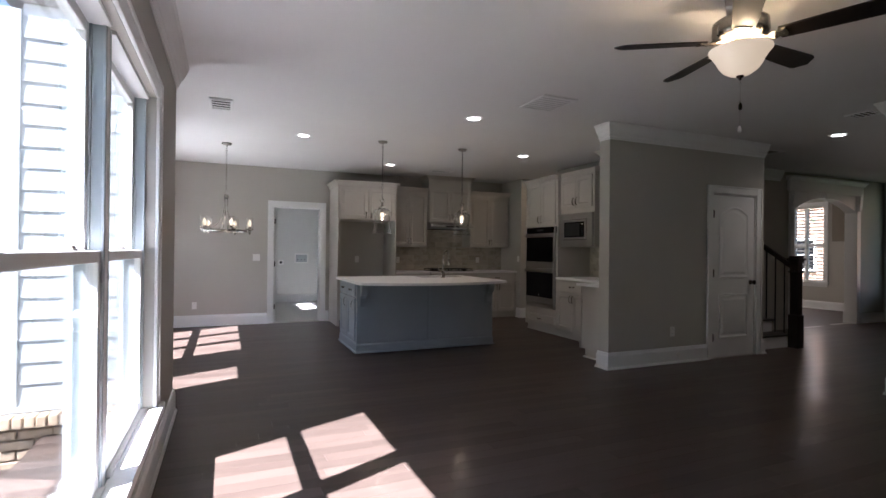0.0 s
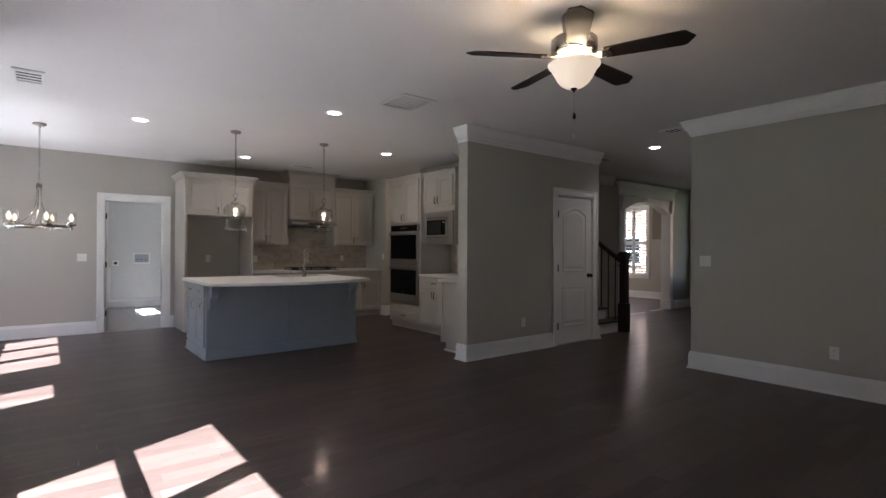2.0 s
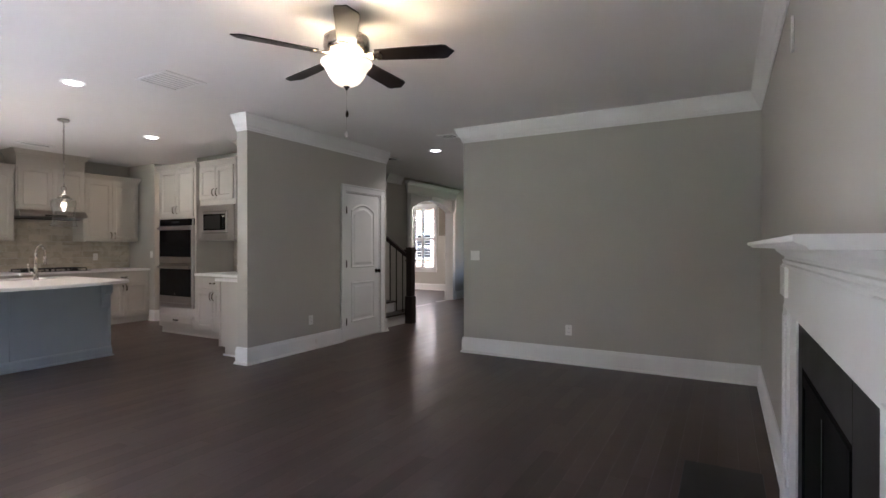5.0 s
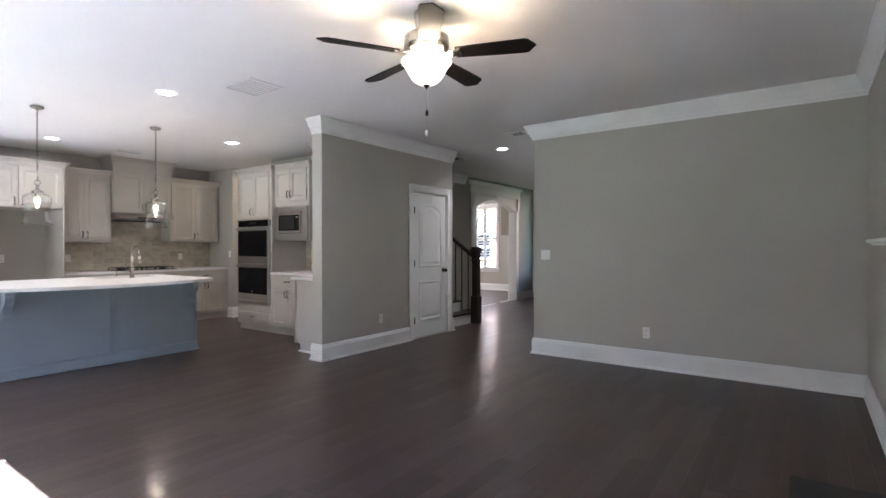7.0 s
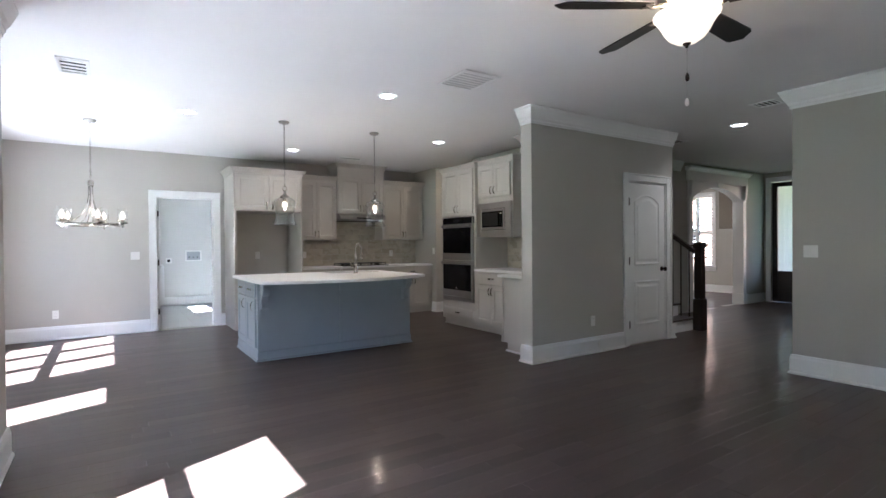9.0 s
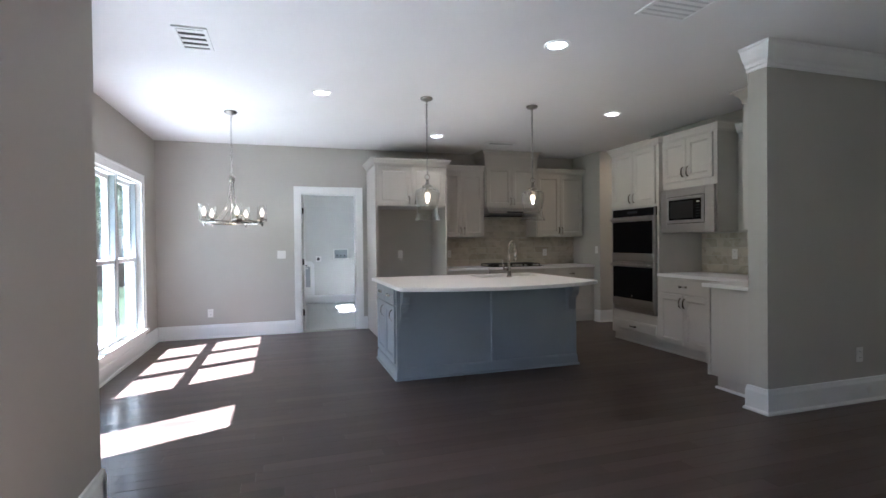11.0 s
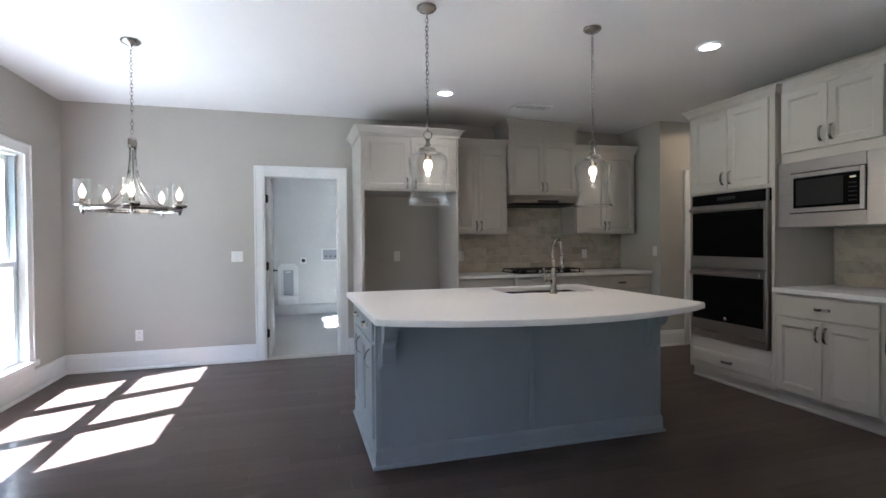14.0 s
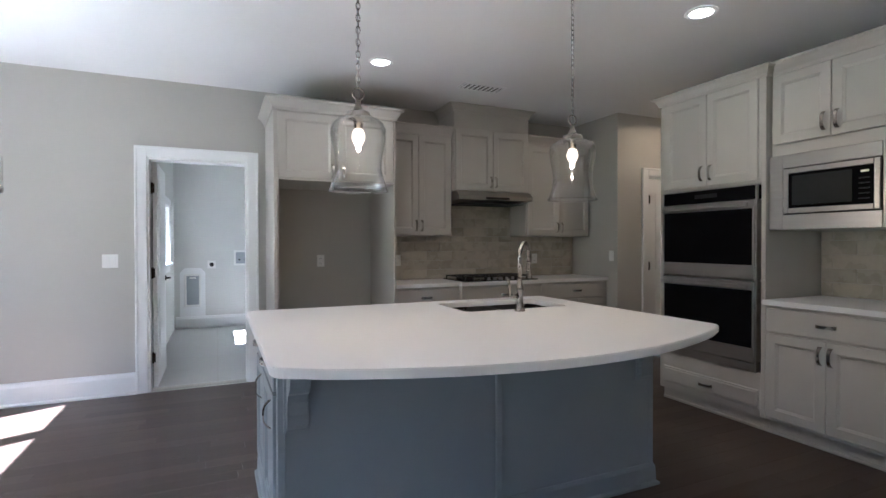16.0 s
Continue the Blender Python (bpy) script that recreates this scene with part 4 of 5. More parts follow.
part("door_frame", G().box(4.904, 4.922, 6.258, 6.290, 1.492, 1.786, b=0.004).box(4.904, 4.922, 6.762, 6.794, 1.492, 1.786, b=0.004).box(4.904, 4.922, 6.290, 6.762, 1.492, 1.526, b=0.004).box(4.904, 4.922, 6.290, 6.762, 1.752, 1.786, b=0.004), STEEL, mw)
part("glass", B(4.908, 4.922, 6.290, 6.762, 1.526, 1.752), BLACKG, mw)
part("window", B(4.9065, 4.908, 6.40, 6.74, 1.545, 1.735), SLATE, mw)
part("display", B(4.9060, 4.908, 6.315, 6.355, 1.712, 1.724), glow("clock_digits", (0.9, 0.75, 0.1), 0.012), mw, "lit amber display")
for k in range(5):
    part("button_row", B(4.9060, 4.908, 6.310, 6.365, 1.555 + 0.03 * k, 1.563 + 0.03 * k), SLATE, mw)

# base run under the microwave and its return
base_unit("base_cabinet", "y", 4.89, -1, XK - e, 6.13, 6.898, "white base cabinet with a drawer over two doors")
base_unit("base_cabinet", "y", 4.89, -1, XK - e, 5.60, 6.128, "narrow white corner base cabinet", doors=1)
rt = thing("return_cabinet", (4.9, 5.3, 0), "white end cabinet returning along the closet wall", "cabinet", "base cabinets")
part("body", B(4.30, XK - e, 5.004, 5.598, 0.10, 0.88, b=0.002), CAB, rt)
part("toe_kick", B(4.30, XK - e, 5.004, 5.50, 0, 0.10), CAB, rt)
part("corner_post", B(4.285, 4.30, 5.57, 5.60, 0.10, 0.88, b=0.003), CAB, rt)
part("shoe", B(4.275, 4.30, 5.004, 5.51, 0, 0.02, b=0.004), TRIM, rt)
shaker(rt, "x", 5.598, 1, 4.33, 4.86, 0.125, 0.69, CAB)
shaker(rt, "x", 5.598, 1, 4.33, 4.86, 0.705, 0.862, CAB)
pull(rt, "x", 5.618, 1, 4.40, 0.60)
solid("countertop", G().prism([(4.855, 6.898), (XK - e, 6.898), (XK - e, 5.004), (4.262, 5.004), (4.262, 5.635), (4.27, 5.645), (4.855, 5.645)], "z", 0.882, 0.915), QUARTZ, "white quartz countertop turning the corner", "countertop")
c = thing("wall_cabinet", (5.35, 5.7, 1.38), "white wall cabinet beside the microwave", "cabinet", "wall cabinets")
part("body", B(5.20, XK - e, 5.285, 6.098, 1.38, 2.40, b=0.002), CAB, c)
shaker(c, "y", 5.20, -1, 5.32, 6.08, 1.395, 2.385, CAB)
crown_top(c, [(5.20, 6.098), (5.20, 5.285)], 2.40, CAB, -1, 0.10, 0.06)
c = thing("wall_cabinet", (4.9, 5.14, 1.38), "white wall cabinet on the back of the closet wall", "cabinet", "wall cabinets")
part("body", B(4.35, 5.197, 5.004, 5.27, 1.38, 2.43, b=0.002), CAB, c)
for a, b, p in ((4.355, 4.77, 4.74), (4.774, 5.19, 4.80)):
    shaker(c, "x", 5.27, 1, a, b, 1.395, 2.415, CAB)
    pull(c, "x", 5.29, 1, p, 1.48)
crown_top(c, [(4.35, 5.004), (4.35, 5.27), (5.197, 5.27)], 2.43, CAB, 1, 0.11, 0.075)

# ---- island ----
isl = thing("kitchen_island", (2.65, 7.2, 0), "blue-grey painted kitchen island with corbels and end drawers", "kitchen island")
part("body", G().box(1.70, 3.62, 6.70, 7.70, 0, 0.69).box(1.70, 2.745, 6.70, 7.70, 0.69, 0.88).box(3.475, 3.62, 6.70, 7.70, 0.69, 0.88).box(2.745, 3.475, 6.70, 7.175, 0.69, 0.88).box(2.745, 3.475, 7.635, 7.70, 0.69, 0.88), ISLE, isl)
part("front_panel", B(1.715, 3.605, 6.688, 6.70, 0.10, 0.88), ISLE, isl)
part("batten", B(2.650, 2.682, 6.674, 6.688, 0.115, 0.88, b=0.003), ISLE, isl)
PB = [(0, 0), (0.032, 0), (0.032, 0.014), (0.018, 0.022), (0.016, 0.095), (0.008, 0.112), (0, 0.114)]
part("base_trim", G().run([(3.62, 7.70), (3.62, 6.688), (1.70, 6.688), (1.70, 7.70)], PB), ISLE, isl)
part("corner_stile", B(1.688, 1.72, 6.684, 6.72, 0.11, 0.88, b=0.003), ISLE, isl)
part("corner_stile", B(3.60, 3.632, 6.684, 6.72, 0.11, 0.88, b=0.003), ISLE, isl)
for x0 in (1.722, 3.520):
    prof = [(6.688, 0.88), (6.44, 0.88), (6.44, 0.845), (6.455, 0.838), (6.452, 0.80), (6.475, 0.765), (6.52, 0.74), (6.575, 0.725), (6.615, 0.69), (6.630, 0.64), (6.628, 0.60), (6.645, 0.585), (6.688, 0.58)]
    prof = [(6.688 + (y - 6.688) * 0.52, z) for y, z in prof]
    cb = part("corbel", G().prism(prof, "x", x0, x0 + 0.075), ISLE, isl)
    part("backplate", B(x0 - 0.012, x0 + 0.087, 6.676, 6.688, 0.57, 0.88, b=0.002), ISLE, cb)
for a, b in ((6.78, 7.22), (7.23, 7.67)):
    shaker(isl, "y", 1.70, -1, a, b, 0.705, 0.862, ISLE)
    pull(isl, "y", 1.681, -1, (a + b) / 2, 0.785, False)
    shaker(isl, "y", 1.70, -1, a, b, 0.135, 0.690, ISLE)
    pull(isl, "y", 1.680, -1, a + 0.06, 0.60)


def island_top():
    """A slab with a bowed front, rounded corners and a sink cut out of it."""
    x0, x1, yb, ye, ym = 1.63, 3.645, 7.75, 6.29, 6.02
    out = [(x1 - 0.03, yb), (x0 + 0.03, yb), (x0 + 0.008, yb - 0.008), (x0, yb - 0.03)]
    for i in range(6):
        a = math.pi + (math.pi / 2 - 0.24) * i / 5
        out.append((x0 + 0.07 + 0.07 * math.cos(a), ye + 0.05 + 0.07 * math.sin(a)))
    for i in range(1, 24):
        u = -0.93 + 1.86 * i / 24
        out.append(((x0 + x1) / 2 + u * (x1 - x0) / 2, ym + (ye - ym) * u * u))
    for i in range(6):
        a = 1.5 * math.pi + 0.24 + (math.pi / 2 - 0.24) * i / 5
        out.append((x1 - 0.07 + 0.07 * math.cos(a), ye + 0.05 + 0.07 * math.sin(a)))
    out += [(x1, yb - 0.03), (x1 - 0.008, yb - 0.008)]
    bm = bmesh.new()
    sx0, sx1, sy0, sy1, r = 2.76, 3.46, 7.19, 7.62, 0.04
    hole = []
    for cx, cy, a0 in ((sx1 - r, sy1 - r, 0), (sx0 + r, sy1 - r, 90), (sx0 + r, sy0 + r, 180), (sx1 - r, sy0 + r, 270)):
        for i in range(5):
            a = radians(a0 + 22.5 * i)
            hole.append((cx + r * math.cos(a), cy + r * math.sin(a)))
    edges = []
    for loop in (out, hole):
        vs = [bm.verts.new((x, y, 0.915)) for x, y in loop]
        edges += [bm.edges.new((vs[i], vs[(i + 1) % len(vs)])) for i in range(len(vs))]
    bmesh.ops.triangle_fill(bm, use_beauty=True, use_dissolve=False, edges=edges)
    got = bmesh.ops.extrude_face_region(bm, geom=bm.faces[:])
    bmesh.ops.translate(bm, verts=[v for v in got["geom"] if isinstance(v, bmesh.types.BMVert)], vec=(0, 0, -0.033))
    bmesh.ops.recalc_face_normals(bm, faces=bm.faces[:])
    rim = [ed for ed in bm.edges if len(ed.link_faces) == 2 and ed.calc_face_angle() > 1.2]
    bmesh.ops.bevel(bm, geom=rim, offset=0.004, segments=2, affect="EDGES")
    me = bpy.data.meshes.new("island_countertop")
    bm.to_mesh(me)
    bm.free()
    me.materials.append(QUARTZ)
    return tagged(new("island_countertop", me), "white quartz island top with a bowed front edge", "countertop")


island_top()
sk = thing("sink", (3.11, 7.4, 0.72), "double-bowl undermount stainless sink", "sink")
for x0, x1 in ((2.75, 3.10), (3.115, 3.47)):
    g = G()
    g.box(x0, x1, 7.18, 7.63, 0.700, 0.704).box(x0, x0 + 0.004, 7.18, 7.63, 0.704, 0.881).box(x1 - 0.004, x1, 7.18, 7.63, 0.704, 0.881)
    g.box(x0 + 0.004, x1 - 0.004, 7.18, 7.184, 0.704, 0.881).box(x0 + 0.004, x1 - 0.004, 7.626, 7.63, 0.704, 0.881)
    bw = part("bowl", g, SINK, sk)
    part("drain", G().lathe((x0 + x1) / 2, 7.42, [(0.045, 0.704), (0.045, 0.708), (0.030, 0.709), (0, 0.706)], 16), NICKEL, bw)
part("divider", B(3.10, 3.115, 7.19, 7.62, 0.80, 0.881, b=0.004), SINK, sk)
fc = thing("faucet", (3.05, 7.10, 0.915), "tall brushed nickel gooseneck faucet with a side lever", "faucet")
part("base", G().lathe(3.05, 7.10, [(0.030, 0.915), (0.030, 0.922), (0.024, 0.930), (0.019, 0.97), (0.017, 1.02), (0.021, 1.03), (0.021, 1.05), (0.016, 1.06), (0.014, 1.10)], 18), NICKEL, fc)
arc = [(3.05, 7.10, 1.09), (3.05, 7.10, 1.20)] + [(3.05 + 0.062 * (1 - math.cos(math.pi * i / 8)), 7.10 + 0.048 * (1 - math.cos(math.pi * i / 8)), 1.22 + 0.085 * math.sin(math.pi * i / 8)) for i in range(9)] + [(3.174, 7.196, 1.18)]
part("spout", G().tube(arc, 0.0125, 12), NICKEL, fc)
part("spray_head", G().tube([(3.174, 7.196, 1.185), (3.174, 7.196, 1.14), (3.174, 7.196, 1.09)], [0.014, 0.017, 0.019], 12), NICKEL, fc)
part("lever", G().tube([(3.035, 7.10, 1.00), (2.985, 7.095, 1.005)], [0.014, 0.011], 10).tube([(2.985, 7.095, 1.0), (2.975, 7.09, 1.06), (2.965, 7.085, 1.10)], [0.008, 0.007, 0.009], 8), NICKEL, fc)


# ---- lights ----
def chain(g, x, y, z0, z1, link=0.036):
    n = max(1, int((z1 - z0) / (link * 0.72)))
    st = (z1 - z0) / n
    for i in range(n):
        zc = z0 + (i + 0.5) * st
        pts = []
        for k in range(10):
            a = 2 * math.pi * k / 10
            u, w = 0.0095 * math.cos(a), link / 2 * math.sin(a)
            pts.append((x + u, y, zc + w) if i % 2 else (x, y + u, zc + w))
        g.tube(pts, 0.0022, 5, closed=True)
    return g


def pendant():
    x, y = 2.05, 6.84
    p = thing("pendant_light", (x, y, H), "clear glass bell pendant with a lit bulb on a nickel chain", "pendant light", "pendants over the island")
    part("canopy", G().lathe(x, y, [(0.060, H - 0.001), (0.062, H - 0.012), (0.050, H - 0.024), (0.012, H - 0.030), (0.008, H - 0.045)], 24), NICKEL, p)
    part("chain", chain(G(), x, y, 1.98, H - 0.042), NICKEL, p)
    part("cord", G().tube([(x + 0.004, y, H - 0.04), (x - 0.004, y + 0.003, 2.35), (x + 0.003, y - 0.002, 1.94)], 0.0022, 5), PLASTIC, p)
    ring = [(x + 0.026 * math.cos(a), y, 1.955 + 0.026 * math.sin(a)) for a in [2 * math.pi * k / 16 for k in range(16)]]
    part("loop", G().tube(ring, 0.0035, 6, closed=True), NICKEL, p)
    part("fitter", G().lathe(x, y, [(0, 1.930), (0.012, 1.928), (0.014, 1.900), (0.020, 1.895), (0.022, 1.880), (0.050, 1.872), (0.054, 1.858), (0.054, 1.845), (0.020, 1.843), (0.018, 1.80), (0, 1.80)], 20), NICKEL, p)
    outer = [(0.052, 1.850), (0.085, 1.842), (0.112, 1.822), (0.122, 1.795), (0.118, 1.745), (0.106, 1.690), (0.101, 1.640), (0.108, 1.590), (0.122, 1.548), (0.130, 1.530)]
    inner = [(r - 0.0025, z - 0.001) for r, z in outer[::-1]]
    part("shade", G().lathe(x, y, outer + inner, 32, caps=False), SHADE, p, "clear waisted bell glass shade").visible_shadow = False
    lip = [(x + 0.129 * math.cos(a), y + 0.129 * math.sin(a), 1.530) for a in [2 * math.pi * k / 36 for k in range(36)]]
    part("lip", G().tube(lip, 0.0028, 6, closed=True), SHADE, p, "rolled clear glass lip").visible_shadow = False
    bulb = part("bulb", G().lathe(x, y, [(0.012, 1.815), (0.014, 1.806), (0.025, 1.790), (0.030, 1.771), (0.028, 1.754), (0.019, 1.736), (0.010, 1.722), (0.007, 1.704), (0, 1.698)], 16), BULB, p, "glowing clear bulb")
    part("filament", G().lathe(x, y, [(0, 1.701), (0.008, 1.706), (0.011, 1.722)], 10), FILAMENT, bulb)
    return p


pend = pendant()
copy_thing(pend, pose(3.212, 6.84, H))


def chandelier():
    x, y, zr, R = 0.16, 7.88, 1.545, 0.302
    c = thing("chandelier", (x, y, H), "brushed nickel ring chandelier with five lit glass-cylinder candles", "chandelier")
    part("canopy", G().lathe(x, y, [(0.065, H - 0.001), (0.067, H - 0.012), (0.050, H - 0.026), (0.012, H - 0.032), (0.008, H - 0.05)], 24), NICKEL, c)
    part("chain", chain(G(), x, y, 2.06, H - 0.045), NICKEL, c)
    part("hub", G().lathe(x, y, [(0.006, 2.07), (0.010, 2.052), (0.030, 2.048), (0.032, 2.04), (0.029, 1.995), (0.032, 1.985), (0, 1.982)], 20), NICKEL, c)
    g = G()
    n = 64
    b0 = len(g.v)
    for k in range(n):
        a = 2 * math.pi * k / n
        for r, z in ((R - 0.012, zr - 0.014), (R + 0.012, zr - 0.014), (R + 0.012, zr + 0.014), (R - 0.012, zr + 0.014)):
            g.v.append((x + r * math.cos(a), y + r * math.sin(a), z))
    for k in range(n):
        k2 = (k + 1) % n
        for q in range(4):
            q2 = (q + 1) % 4
            g.face((k * 4 + q, k * 4 + q2, k2 * 4 + q2, k2 * 4 + q), True)
    part("ring", g, NICKEL, c)
    for i in range(5):
        a = radians(319 + 72 * i)
        ca, sa = math.cos(a), math.sin(a)
        pts = []
        for k in range(11):
            u = k / 10
            r = 0.020 + (R - 0.020) * u ** 2.6
            pts.append((x + r * ca, y + r * sa, 1.985 - (1.985 - zr) * (1 - (1 - u) ** 1.5)))
        part("arm", G().tube(pts, 0.0045, 6), NICKEL, c)
        a2 = radians(283 + 72 * i)
        px, py = x + R * math.cos(a2), y + R * math.sin(a2)
        cup = part("cup", G().lathe(px, py, [(0.010, zr - 0.030), (0.014, zr - 0.022), (0.014, zr + 0.014), (0.050, zr + 0.012), (0.052, zr + 0.034), (0.016, zr + 0.032), (0.014, zr + 0.062), (0, zr + 0.062)], 16), NICKEL, c)
        sh = [(0.050, zr + 0.022), (0.050, zr + 0.190), (0.048, zr + 0.190), (0.048, zr + 0.022)]
        part("shade", G().lathe(px, py, sh, 24, caps=False), CYL, cup, "clear glass cylinder").visible_shadow = False
        part("bulb", G().lathe(px, py, [(0.010, zr + 0.062), (0.013, zr + 0.072), (0.024, zr + 0.098), (0.022, zr + 0.118), (0.011, zr + 0.142), (0.003, zr + 0.160), (0, zr + 0.162)], 12), BULB, cup, "glowing candle bulb")
        part("finial", G().lathe(px, py, [(0, zr - 0.045), (0.008, zr - 0.040), (0.010, zr - 0.032), (0.004, zr - 0.026)], 10), NICKEL, cup)
    return c


chandelier()


def ceiling_fan():
    x, y = 2.76, 2.33
    f = thing("ceiling_fan", (x, y, H), "five-blade ceiling fan with dark blades and a lit alabaster bowl", "ceiling fan")
    part("canopy", G().lathe(x, y, [(0.066, H - 0.001), (0.076, H - 0.010), (0.078, H - 0.022), (0.066, H - 0.118), (0.020, H - 0.122)], 24), NICKEL, f)
    part("downrod", G().lathe(x, y, [(0.014, 2.56), (0.014, H - 0.06)], 14), NICKEL, f)
    part("motor", G().lathe(x, y, [(0.066, 2.618), (0.070, 2.602), (0.120, 2.594), (0.138, 2.580), (0.141, 2.520), (0.132, 2.500), (0.100, 2.482), (0.070, 2.470), (0, 2.468)], 32), NICKEL, f, "brushed nickel motor housing")
    part("light_fitter", G().lathe(x, y, [(0.050, 2.470), (0.052, 2.450), (0.040, 2.440), (0.022, 2.425), (0.014, 2.40), (0.008, 2.292), (0, 2.290)], 24), NICKEL, f)
    part("bowl", G().lathe(x, y, [(0.158, 2.432), (0.157, 2.424), (0.140, 2.404), (0.122, 2.376), (0.108, 2.346), (0.086, 2.316), (0.052, 2.293), (0.018, 2.286), (0, 2.285)], 32, caps=False), BOWL, f, "lit alabaster glass bowl")
    part("finial", G().lathe(x, y, [(0.004, 2.292), (0.020, 2.286), (0.018, 2.278), (0.006, 2.272), (0.008, 2.266), (0, 2.260)], 14), BRONZE, f)
    for i in range(5):
        a = radians(4 + 72 * i)
        m = Matrix.Translation((x, y, 2.468)) @ Matrix.Rotation(a, 4, "Z") @ Matrix.Rotation(radians(-12), 4, "X")
        ir = G()
        ir.tube([(0.075, 0.0, 0.03), (0.11, 0.0, 0.012), (0.15, 0.0, 0.004)], [0.012, 0.010, 0.010], 8)
        ir.prism([(0.13, -0.012), (0.16, -0.040), (0.19, -0.020), (0.215, -0.042), (0.225, 0.0), (0.215, 0.042), (0.19, 0.020), (0.16, 0.040), (0.13, 0.012)], "z", -0.004, 0.002)
        ir.v = [tuple(m @ Vector(p)) for p in ir.v]
        part("blade_iron", ir, NICKEL, f)
        bl = G()
        bl.prism([(0.185, -0.052), (0.40, -0.062), (0.600, -0.068), (0.625, -0.060), (0.638, -0.040), (0.668, 0.0), (0.638, 0.040), (0.625, 0.060), (0.600, 0.068), (0.40, 0.062), (0.185, 0.052), (0.175, 0.0)], "z", 0.002, 0.009)
        bl.v = [tuple(m @ Vector(p)) for p in bl.v]
        part("blade", bl, BLADE, f, "dark stained wooden blade")
    for dx, dy, z1, z0 in ((0.004, 0.0, 2.262, 2.115), (-0.006, -0.004, 2.262, 1.985)):
        pc = part("pull_chain", G().tube([(x + dx, y + dy, z1), (x + dx, y + dy, z0 + 0.02)], 0.0004, 4), NICKEL, f)
        part("fob", G().lathe(x + dx, y + dy, [(0, z0 + 0.026), (0.004, z0 + 0.024), (0.009, z0 + 0.010), (0.010, z0 - 0.006), (0.006, z0 - 0.016), (0, z0 - 0.018)], 12), PLATE if z0 < 2.05 else BRONZE, pc)
    return f


ceiling_fan()
# The last can is unseen, added to go with the passage spot.
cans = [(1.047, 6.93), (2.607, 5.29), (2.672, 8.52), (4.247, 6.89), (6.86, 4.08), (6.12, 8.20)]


def can(x, y):
    c = thing("recessed_light", (x, y, H), "lit white recessed ceiling light", "recessed light", "recessed ceiling lights")
    part("trim_ring", G().lathe(x, y, [(0.095, H - 0.001), (0.095, H - 0.006), (0.085, H - 0.012), (0.070, H - 0.010), (0.068, H - 0.002)], 28, caps=False), TRIM, c)
    part("lens", G().lathe(x, y, [(0.071, H - 0.004), (0.050, H - 0.011), (0, H - 0.014)], 24), CANLENS, c)
    return c


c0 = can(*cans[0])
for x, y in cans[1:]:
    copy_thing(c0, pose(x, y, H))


def vent(x0, x1, y0, y1, along, label, dark=False, tilt=0.003, back=None, pitch=0.045, cover=0.30):
    v = thing("ceiling_vent", ((x0 + x1) / 2, (y0 + y1) / 2, H), label, "ceiling vent", "ceiling vents")
    z = H - 0.012
    f = 0.025
    part("frame", G().box(x0, x1, y0, y0 + f, z, H - 0.001, b=0.002).box(x0, x1, y1 - f, y1, z, H - 0.001, b=0.002).box(x0, x0 + f, y0 + f, y1 - f, z, H - 0.001, b=0.002).box(x1 - f, x1, y0 + f, y1 - f, z, H - 0.001, b=0.002), TRIM, v)
    # Sheet under the closed ceiling; its tone stands for shade between the slats.
    part("backing", B(x0 + f, x1 - f, y0 + f, y1 - f, H - 0.004, H - 0.002), back or (VENTD if dark else VENTL), v)
    st = pitch
    a0, a1 = (y0 + f, y1 - f) if along == "x" else (x0 + f, x1 - f)
    n = int((a1 - a0) / st)
    for i in range(n):
        a = a0 + (i + 0.5) * (a1 - a0) / n
        w = st * cover
        g = G()
        if along == "x":
            g.prism([(a - w, H - 0.006 - tilt), (a + w, H - 0.006), (a + w, H - 0.004), (a - w, H - 0.004 - tilt)], "x", x0 + f, x1 - f)
        else:
            g.prism([(a - w, H - 0.006 - tilt), (a + w, H - 0.006), (a + w, H - 0.004), (a - w, H - 0.004 - tilt)], "y", y0 + f, y1 - f)
        part("slat", g, TRIM, v)


vent(2.81, 3.19, 4.27, 4.70, "x", "large white louvred return grille in the ceiling", tilt=0.002, back=VENTW, pitch=0.05, cover=0.36)
vent(0.0, 0.215, 5.68, 6.08, "x", "white rectangular ceiling air vent with dark slots", True, pitch=0.085)
vent(3.50, 3.93, 8.68, 8.88, "y", "small white ceiling air vent with grey slots")
vent(5.98, 6.22, 3.30, 3.55, "x", "ceiling vent in the hall, dark slots", True)
vent(6.90, 7.28, 4.97, 5.20, "x", "ceiling vent above the stairs, dark slots", True)


